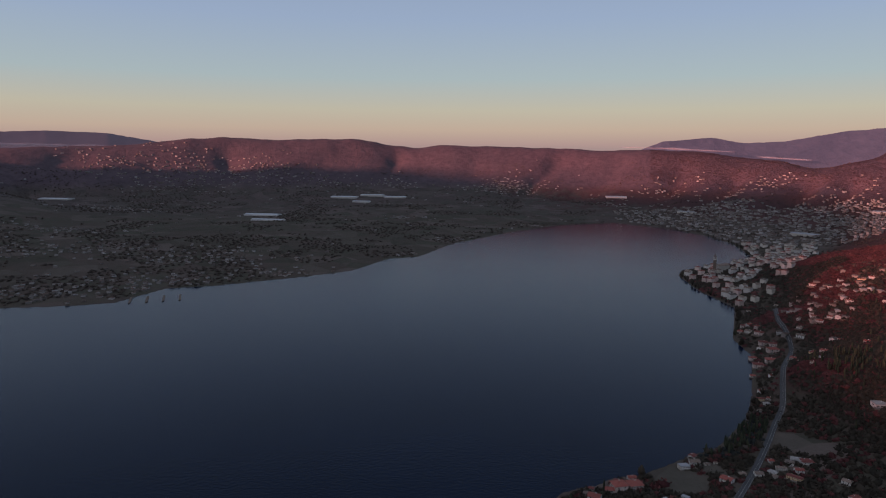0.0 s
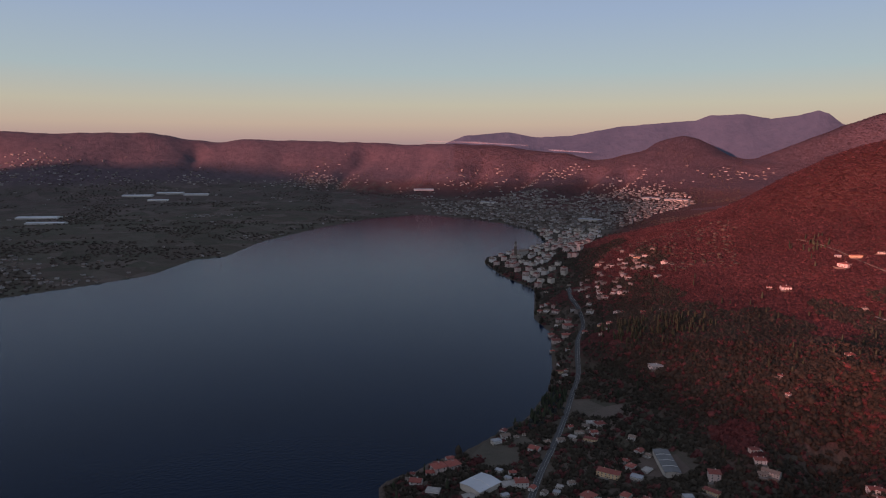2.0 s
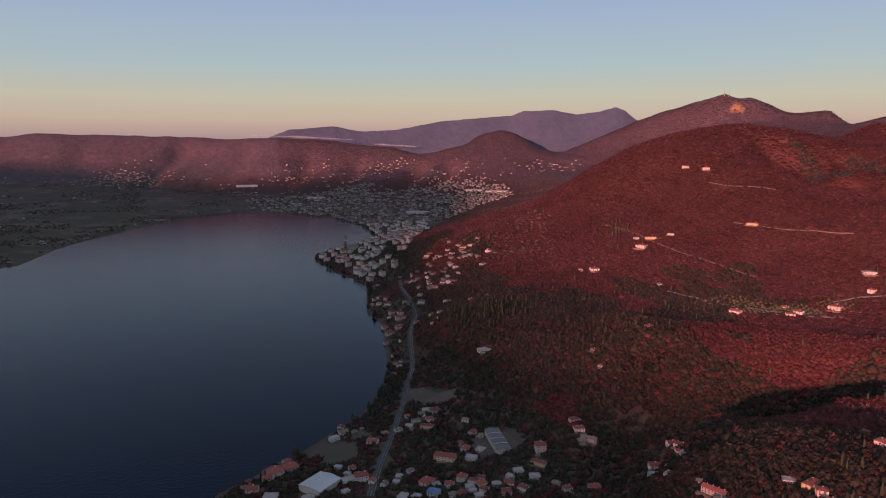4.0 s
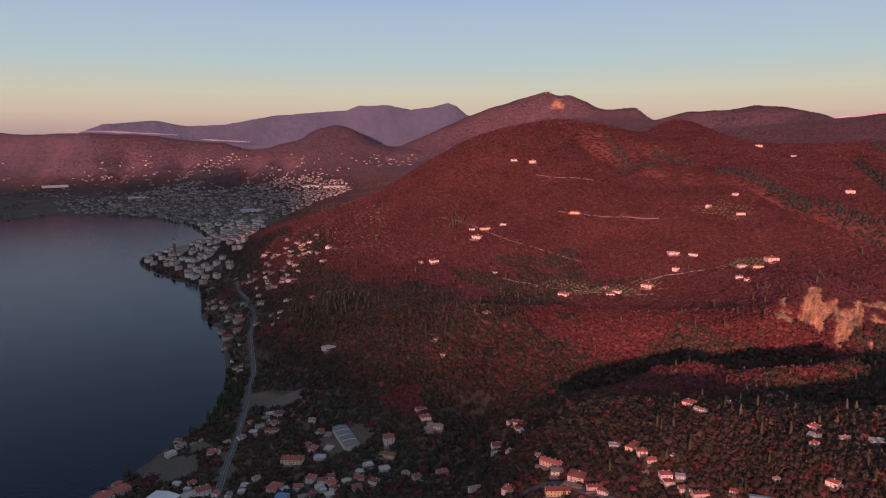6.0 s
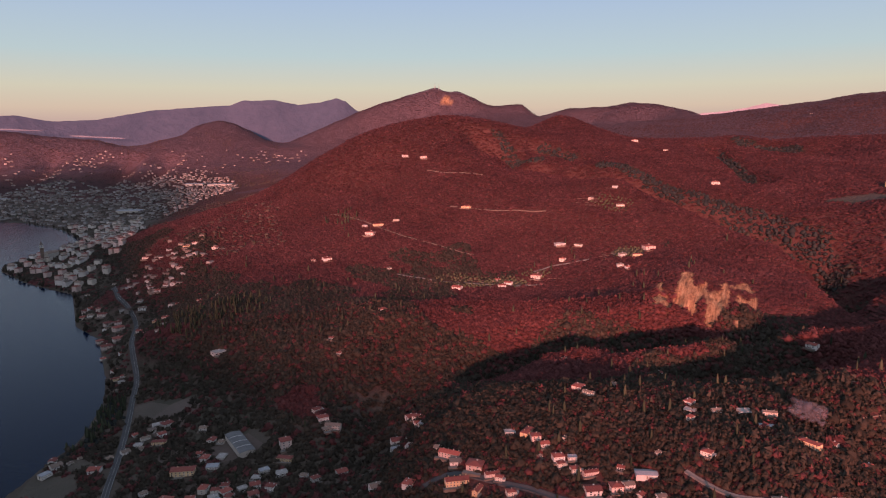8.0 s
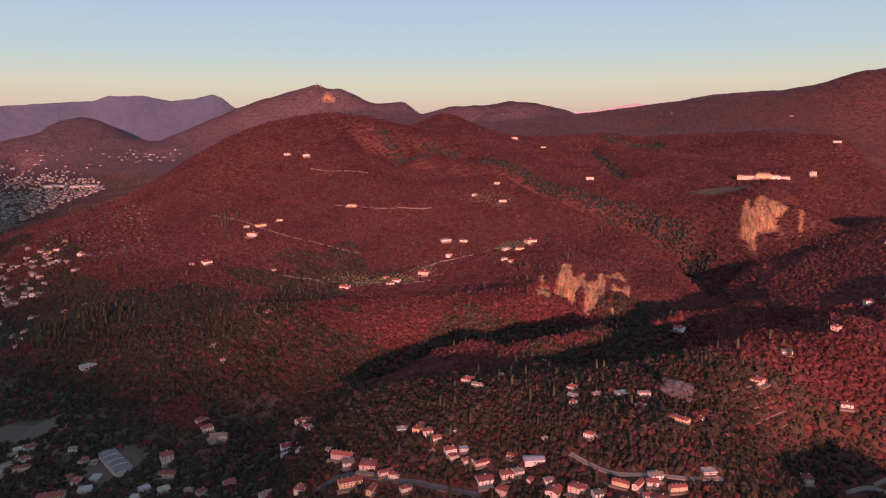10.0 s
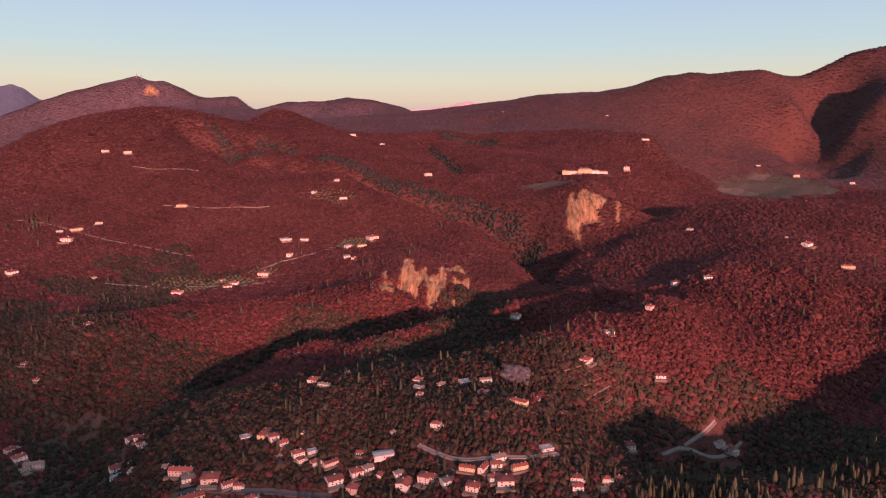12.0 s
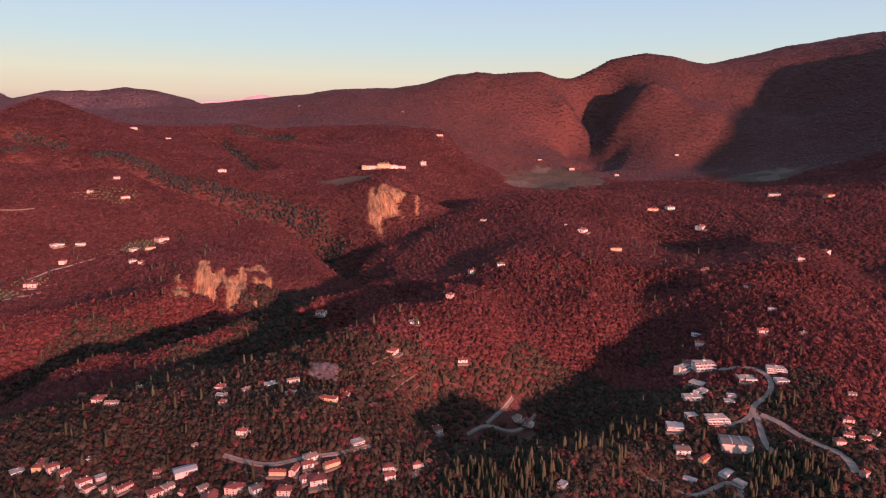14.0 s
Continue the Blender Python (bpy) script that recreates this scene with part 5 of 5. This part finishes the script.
for k, (x, y) in enumerate(zip(ox[:170], oy[:170])):
    src = town_houses[k % 3]
    m = pose(x, y, spot(x, y), 0, 0, float(town_rng.choice([20, 35, 110, 125])) + float(town_rng.uniform(-8, 8)))
    if src.name in used:
        ob = copy_thing(src, m)
    else:
        used.add(src.name)
        ob = src
        ob.matrix_basis = m
    tagged(ob, group="old town houses by the bay")
    BUILT.append((x, y, 9))
nx, ny = in_town(NEW_TOWN, 2600)
n = len(nx)
town_mesh("far_town", "pale roofs and walls of the town round the bay", nx, ny, town_rng.uniform(8, 15, n), town_rng.uniform(7, 10, n), town_rng.uniform(3.5, 6.5, n), town_rng.choice([0.5, 2.1], n) + town_rng.uniform(-0.15, 0.15, n), FAR_WALL, FAR_ROOF)
vx, vy = [], []
for x, y, spread, count in VILLAGES + VILLAGES_WEST:
    vx.append(town_rng.normal(x, spread * 0.85, count * 2))
    vy.append(town_rng.normal(y, spread * 0.42, count * 2))
# lone farms over the plain
vx.append(town_rng.uniform(-2300, 900, 330)), vy.append(town_rng.uniform(1500, 4300, 330))
vx, vy = np.concatenate(vx), np.concatenate(vy)
k = (shore_distance(vx, vy) > 12) & (np.hypot(vx, vy) < 4700)
vx, vy = vx[k], vy[k]
n = len(vx)
far_off = np.clip(np.hypot(vx, vy) / 2700, 0.8, 1.3)
town_mesh("plain_villages", "scattered pale houses of villages and farms", vx, vy, town_rng.uniform(6, 13, n) * far_off, town_rng.uniform(6, 9, n), town_rng.uniform(2.2, 3.6, n), town_rng.uniform(0, 3.1, n), FAR_WALL, FAR_ROOF)


# ---- roads ----
def ribbon(line, width, lift, z_low=None):
    """Corners and faces of a band that lies on the land along a line."""
    pts = np.array(along([(*p, 0) for p in line], 6.0))[:, :2]
    for _ in range(3):
        pts[1:-1] = (pts[:-2] + 2 * pts[1:-1] + pts[2:]) / 4
    t = np.gradient(pts, axis=0)
    t /= np.linalg.norm(t, axis=1)[:, None]
    nrm = np.stack([-t[:, 1], t[:, 0]], -1)
    rows = []
    for s, drop in ((-0.5, -1.2), (-0.5, 0), (0.0, 0.05), (0.5, 0), (0.5, -1.2)):
        p = pts + nrm * s * width
        z = np.maximum(land_height(p[:, 0], p[:, 1]), land_height(pts[:, 0], pts[:, 1]))
        rows.append(np.stack([p[:, 0], p[:, 1], z + lift + drop], -1))
    v = np.stack(rows, 1)
    n = len(pts)
    r, c = np.meshgrid(np.arange(n - 1), np.arange(4), indexing="ij")
    f = np.stack([r * 5 + c, (r + 1) * 5 + c, (r + 1) * 5 + c + 1, r * 5 + c + 1], -1).reshape(-1, 4)
    return v.reshape(-1, 3), f, pts, nrm


def road(name, label, line, width, mat, lift=0.5, edges=False):
    v, f, pts, nrm = ribbon(line, width, lift)
    ob = tagged(new(name, mesh_from(name, v, f, mat)), label, "road", kind="structure")
    for x, y in pts:
        BUILT.append((x, y, width / 2 + 2.5))
    if edges:
        for s in (-1, 0, 1):
            v, f, _, _ = ribbon([tuple(p) for p in pts + nrm * s * (width / 2 - 0.5)], 0.15, lift + 0.09)
            line_ob = new("lane_line", mesh_from("lane_line", v, f, PAINT))
            line_ob.parent = ob
    return ob


road("road_lakeside", "grey asphalt lakeside road with white edge lines", ROAD_LAKESIDE, 6, ASPHALT, edges=True)
road("road_hairpin", "winding asphalt road between the apartment blocks", ROAD_HAIRPIN, 4.2, PAVING)
road("road_down", "asphalt road running downhill", ROAD_DOWN, 4.5, PAVING)
road("road_carpark", "wide asphalt road with parking places", ROAD_CARPARK, 5.5, PAVING)
road("road_lower", "asphalt road along the lower gardens", ROAD_LOWER, 3.6, PAVING)
road("drive", "pale curving drive round a villa garden", DRIVE, 2.4, PAVING)
road("drive_upper", "pale drive leading up to a villa", DRIVE_UPPER, 2.2, PAVING)
road("road_village", "narrow village road", ROAD_VILLAGE, 4.5, ASPHALT)
road("lane_hill", "pale lane across the hillside", LANE_HILL, 2.6, PAVING)
road("lane_olives", "pale lane through the olive groves", LANE_OLIVES, 2.6, PAVING)
road("lane_terrace", "pale lane along the terraces", LANE_TERRACE, 2.6, PAVING)

road("lane_west", "stony earth lane along the wooded slope", LANE_WEST, 1.7, STONE)
road("lane_upper", "stony earth lane along the wooded slope", LANE_UPPER, 1.7, STONE)
road("lane_crest", "stony earth lane along the wooded slope", LANE_CREST, 1.7, STONE)


# ---- dry-stone terraces: walls that follow the contour ----
def slope_at(x, y, e=14.0):
    """Uphill direction of the land, smoothed over e metres."""
    h = land_height(np.array([x + e, x - e, x, x]), np.array([y, y, y + e, y - e]))
    g = math.hypot(h[0] - h[1], h[2] - h[3]) or 1
    return (h[0] - h[1]) / g, (h[2] - h[3]) / g


def terrace_walls(x, y, length, rows, group):
    root = tagged(new("terrace"), "stepped dry-stone terrace walls on the slope", "terrace", group=group)
    root.location = (x, y, spot(x, y))
    ux, uy = slope_at(x, y)
    for k in range(rows):
        o = (k - rows / 2) * 7.0
        sides = []
        for s in (-1, 1):
            px, py, way = x + ux * o, y + uy * o, []
            for i in range(int(length * town_rng.uniform(0.32, 0.55) / 5)):
                a, b = slope_at(px, py)
                way.append((px, py, a, b))
                px, py = px - s * b * 5, py + s * a * 5
            sides.append(way)
        line = sides[0][::-1] + sides[1][1:]
        if len(line) < 3:
            continue
        p = np.array(line)
        z = land_height(p[:, 0], p[:, 1])
        v = []
        for d0, h0 in ((-0.3, -1.0), (-0.3, 0.5), (0.3, 0.5), (0.3, -1.0)):
            v.append(np.stack([p[:, 0] + p[:, 2] * d0 - x, p[:, 1] + p[:, 3] * d0 - y, z + h0 - root.location.z], -1))
        v = np.stack(v, 1).reshape(-1, 3)
        f = [(i * 4 + c, i * 4 + c + 1, i * 4 + c + 5, i * 4 + c + 4) for i in range(len(p) - 1) for c in range(3)]
        ob = new("stone_wall", mesh_from("stone_wall", v, np.array(f), STONE))
        ob.parent = root
        for a, b, gx1, gy1 in line:
            BUILT.append((a - gx1 * 1.2, b - gy1 * 1.2, 1.3))


for row in TERRACES:
    terrace_walls(*row, "terraced gardens above the village")
for row in TERRACES_HILL:
    terrace_walls(*row, "olive terraces on the hill")

# two masts on the far summit
for x, y in MASTS:
    z = spot(x, y) - 5
    mast = tagged(new("radio_mast"), "slim steel radio mast on the far summit", "mast", group="masts on the summit")
    mast.location = (x, y, z)
    bm = bmesh.new()
    box(bm, -1.6, 1.6, -1.6, 1.6, 0, 26)
    part("lattice", bm, METAL, mast)
    bm = bmesh.new()
    box(bm, -0.6, 0.6, -0.6, 0.6, 26.05, 40)
    part("antenna", bm, METAL, mast)

# jetties of the small harbour on the far shore
jx, jy = MARINA[0]
for k in range(4):
    jetty = tagged(new("jetty"), "long wooden harbour jetty on the far shore", "jetty", group="harbour jetties")
    jetty.matrix_basis = pose(jx + 28 * k, jy - 22 + 10 * k, 0, 0, 0, 20)
    bm = bmesh.new()
    box(bm, -2, 2, -30, 26, 0.9, 1.3)
    part("deck", bm, STONE, jetty)
    for i in range(4):
        bm = bmesh.new()
        box(bm, -1.8, -1.2, -28 + 15 * i, -27 + 15 * i, -4, 0.88)
        box(bm, 1.2, 1.8, -28 + 15 * i, -27 + 15 * i, -4, 0.88)
        part("pile", bm, STONE, jetty)


# ---- trees ----
shards = [crown_small(rng, 0.35, 14) for _ in range(10)]
lumps = [crown_small(rng, 0.35, 12) for _ in range(10)]
brush = [crown_small(rng, 0.35, 3, True) for _ in range(12)]
firs = [crown_spire(rng) for _ in range(6)] + lumps
tufts = [crown_small(rng, 0.4, 0, True) for _ in range(12)]
spires = [crown_spire(rng) for _ in range(6)]

cx, cy = [], []
for x, y, spread, count in CYPRESSES + CYPRESSES_EAST:
    a, q = rng.uniform(0, 2 * math.pi, count), spread * np.sqrt(rng.uniform(0, 1, count))
    cx.append(x + q * np.cos(a)), cy.append(y + q * np.sin(a))
sx_, sy_ = scatter(10, 128, 340, 1250, 26, 0.3)
keep = (value_noise(sx_, sy_, 90, 41) > 0.15) & (land_height(sx_, sy_) < 125)
cx, cy = np.concatenate(cx + [sx_[keep]]), np.concatenate(cy + [sy_[keep]])
keep = (shore_distance(cx, cy) > 2) & clear_of(cx, cy)
cx, cy = cx[keep], cy[keep]
plant("cypress_trees", "slim dark cypresses on the slopes and by the shore", "cypress trees", spires, cx, cy, rng.uniform(1.8, 3.2, len(cx)), rng.uniform(7, 13, len(cx)), MAT_CYPRESS, rng)

wx, wy = scatter(5, 131, 330, 2080, 3.1, 0.21)
wd = shore_distance(wx, wy)
wh = land_height(wx, wy)
wr = np.hypot(wx, wy)
ok = clear_of(wx, wy) & (wd > 5)
shade_and_shore = np.zeros(wx.shape)      # dark trees: as ravine shade, and as the shore wood
# strips of dark crowns that paint shade on the ravine walls
SHADE_STRIPS = [([(1335, 570), (1310, 505), (1288, 435), (1266, 372), (1248, 312), (1224, 255), (1197, 200), (1165, 150), (1100, 104)], 15),
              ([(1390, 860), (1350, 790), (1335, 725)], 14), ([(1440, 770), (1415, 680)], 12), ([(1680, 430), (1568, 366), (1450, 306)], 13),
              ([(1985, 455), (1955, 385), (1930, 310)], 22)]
for line, half in SHADE_STRIPS:
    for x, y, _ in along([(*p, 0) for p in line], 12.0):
        shade_and_shore = np.maximum(shade_and_shore, 0.8 * np.clip(1.6 - np.hypot(wx - x, wy - y) / half + 0.4 * value_noise(wx, wy, 14, 24), 0, 1))
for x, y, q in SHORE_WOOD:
    shade_and_shore = np.maximum(shade_and_shore, np.clip(1.5 - np.hypot(wx - x, wy - y) / (1.5 * q) + 0.3 * value_noise(wx, wy, 14, 24), 0, 1))
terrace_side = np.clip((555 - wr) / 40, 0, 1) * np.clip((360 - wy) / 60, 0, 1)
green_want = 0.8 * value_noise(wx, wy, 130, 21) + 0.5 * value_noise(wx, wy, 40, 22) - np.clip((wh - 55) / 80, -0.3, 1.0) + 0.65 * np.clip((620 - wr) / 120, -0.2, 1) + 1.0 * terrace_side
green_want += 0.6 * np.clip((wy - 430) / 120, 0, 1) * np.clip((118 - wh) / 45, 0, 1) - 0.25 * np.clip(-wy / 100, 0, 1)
green_want = np.maximum(green_want, 3 * shade_and_shore - 1)
low = wh < 26
ok &= ~(low & (rng.uniform(size=wx.shape) < 0.4))
is_green = ok & (green_want > 0.12) & (rng.uniform(size=wx.shape) < 0.85)
is_fir_or_shade = is_green & (shade_and_shore > 0.5) & (rng.uniform(size=wx.shape) < 0.85)
is_green &= ~is_fir_or_shade
is_bare = ok & ~is_green & ~is_fir_or_shade
grow = 1 + 0.2 * (wr - 330) / 330
size = rng.uniform(0.75, 1.3, wx.shape) * np.where(rng.uniform(size=wx.shape) < 0.06, 1.5, 1.0)
near = wr < 820
for key, mask, kinds, w, h, mat, label, cat in (
        ("bare_woodland", is_bare & near, shards, 5.9, 4.6, MAT_BARE, "leafless reddish brown woodland covering the lower slopes", "woodland"),
        ("bare_hill_woodland", is_bare & ~near, brush, 4.9, 3.4, MAT_BARE, "leafless reddish brown woodland covering the hillsides", "woodland"),
        ("evergreen_woodland", is_green & near, lumps, 5.2, 4.7, MAT_GREEN, "dark green olive and oak trees on the lower slopes", "woodland"),
        ("dark_conifers", is_fir_or_shade, firs, 4.6, 4.6, MAT_FIR_SHADE, "dark conifers along the shore, and as painted shade on the ravine walls", "woodland"),
        ("evergreen_hill_woodland", is_green & ~near, brush, 4.6, 4.6, MAT_GREEN, "dark evergreen trees on the hills, some standing in for ravine shade", "woodland")):
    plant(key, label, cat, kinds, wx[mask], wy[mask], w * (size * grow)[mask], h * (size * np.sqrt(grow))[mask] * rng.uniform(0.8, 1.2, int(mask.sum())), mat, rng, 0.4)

# olive groves on the hill, in loose rows
vx_, vy_ = [], []
for x, y, q in OLIVES:
    u, v = np.meshgrid(np.arange(-q, q, 7.0), np.arange(-q, q, 7.0))
    k = u ** 2 + v ** 2 < q * q
    vx_.append(x + u[k] + rng.uniform(-1, 1, k.sum())), vy_.append(y + v[k] + rng.uniform(-1, 1, k.sum()))
vx_, vy_ = np.concatenate(vx_), np.concatenate(vy_)
keep = np.ones(vx_.shape, bool)
for bx, by, br in BUILT:
    keep &= (vx_ - bx) ** 2 + (vy_ - by) ** 2 > br * br
vx_, vy_ = vx_[keep], vy_[keep]
plant("olive_grove", "grey-green olive trees planted in rows on the hill", "olive trees", lumps, vx_, vy_, rng.uniform(3.5, 5, len(vx_)), rng.uniform(3, 4.4, len(vx_)), MAT_OLIVE, rng)

# trees that hang over the water's edge
edge = np.array(along([(*p, 0) for p in SHORE[14:30]], 9.0))[:, :2]
edge = edge + rng.normal(size=edge.shape) * 4
inland = shore_distance(edge[:, 0], edge[:, 1])
edge = edge[(inland > 1.5) & (rng.uniform(size=len(edge)) < 0.75)]
n = len(edge)
plant("shore_trees", "dark evergreen trees hanging over the water's edge", "trees", firs, edge[:, 0], edge[:, 1], rng.uniform(4, 8, n), rng.uniform(6, 12, n), MAT_GREEN, rng)

# gardens and hedges between the houses of the town, and copses on the plain
px_, py_ = scatter(-36, 40, 1150, 4300, 15, 0.22)
keep = (shore_distance(px_, py_) > 8) & (value_noise(px_, py_, 160, 51) + 0.7 * value_noise(px_, py_, 50, 52) > 0.1) & (np.hypot(px_, py_) > 1100)
px_, py_ = px_[keep], py_[keep]
n = len(px_)
plant("plain_copses", "dark hedges and copses between the fields", "trees", lumps, px_, py_, rng.uniform(5, 13, n), rng.uniform(2.5, 5.5, n), MAT_HEDGE, rng, 0.2)

# woods of the far slopes, their crowns tinted mauve for haze
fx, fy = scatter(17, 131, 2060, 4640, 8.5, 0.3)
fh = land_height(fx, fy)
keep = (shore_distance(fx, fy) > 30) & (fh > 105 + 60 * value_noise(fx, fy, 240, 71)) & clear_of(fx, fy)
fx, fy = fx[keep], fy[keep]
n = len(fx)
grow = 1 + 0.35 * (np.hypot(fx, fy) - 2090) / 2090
plant("far_woodland", "leafless woods on the far mountain slopes", "woodland", tufts, fx, fy, rng.uniform(7.5, 13, n) * grow, rng.uniform(3.5, 6.5, n), MAT_HAZE_WOOD, rng, 0.5)

# smoke of a garden fire: loose thin wisps
SMOKE_GREY, sn, sl, sb = material("thin_smoke", 1.0, 0.0)
sb.inputs["Base Color"].default_value = (0.34, 0.35, 0.42, 1)
clear = sn.new("ShaderNodeBsdfTransparent")
veil = sn.new("ShaderNodeMixShader")
veil.inputs["Fac"].default_value = 0.045
sl.new(clear.outputs[0], veil.inputs[1])
sl.new(sb.outputs[0], veil.inputs[2])
sl.new(veil.outputs[0], sn["Material Output"].inputs["Surface"])
fire_x, fire_y = SMOKE[0]
wisps = []
for k in range(90):
    a = k / 90
    wisps.append((fire_x + 2 - 9 * a + rng.normal() * (1 + 4 * a), fire_y + 12 * a + rng.normal() * (1 + 5 * a), spot(fire_x, fire_y) + 3 + 13 * a + rng.normal() * 1.5, 1.0 + 2.2 * a))
sv, sf, base = [], [], 0
for x, y, z, r in wisps:
    v, f = crown_lumps(rng, 0.2)
    sv.append((v - np.array([0, 0, 0.42])) * np.array([2.2, 2.2, 1.5]) * r + np.array([x, y, z]))
    sf.append(f + base)
    base += len(v)
smoke = new("smoke_plume", mesh_from("smoke_plume", np.concatenate(sv), np.concatenate(sf), SMOKE_GREY, True))
tagged(smoke, "thin pale smoke rising from a garden fire", "smoke", kind="stuff")


# morning mist in the low ground behind the southern hills
MIST, hn, hl, hb = material("morning_mist", 1.0, 0.0)
hb.inputs["Base Color"].default_value = (0.62, 0.62, 0.68, 1)
thin_air = hn.new("ShaderNodeBsdfTransparent")
part_veil = hn.new("ShaderNodeMixShader")
part_veil.inputs["Fac"].default_value = 0.16
hl.new(thin_air.outputs[0], part_veil.inputs[1])
hl.new(hb.outputs[0], part_veil.inputs[2])
hl.new(part_veil.outputs[0], hn["Material Output"].inputs["Surface"])


def mist_bank(stretch, away, thick, seed):
    """A long low bank with a wavy top, between bearings and heights."""
    b = np.arange(stretch[0][0], stretch[-1][0], 0.2)
    z = np.interp(b, [p[0] for p in stretch], [p[1] for p in stretch])
    u = np.linspace(0, 1, len(b))
    swell = thick * np.sqrt(np.clip(4 * u * (1 - u), 0, 1)) * (0.8 + 0.35 * value_noise(b * 40, b * 0, 30, seed))
    rows = []
    for a in np.linspace(0, 2 * math.pi, 10, endpoint=False):
        r = away + 40 * math.cos(a)
        rows.append(np.stack([r * np.sin(np.radians(b)), r * np.cos(np.radians(b)), z + swell * math.sin(a)], -1))
    v, m = np.array(rows), len(b)
    r, c = np.meshgrid(np.arange(10), np.arange(m - 1), indexing="ij")
    f = np.stack([r * m + c, r * m + c + 1, (r + 1) % 10 * m + c + 1, (r + 1) % 10 * m + c], -1).reshape(-1, 4)
    return tagged(new("mist_bank", mesh_from("mist_bank", v.reshape(-1, 3), f, MIST, True)), "pale morning mist lying in a far valley", "mist", group="mist in the far valleys", kind="stuff")


mist_bank([(14.5, 346), (18.0, 340), (23.5, 318)], 4640, 9, 81)
mist_bank([(24.8, 290), (28.8, 270)], 4640, 9, 82)
mist_bank([(-44.0, 322), (-30.0, 325), (-21.0, 312)], 4720, 16, 83)
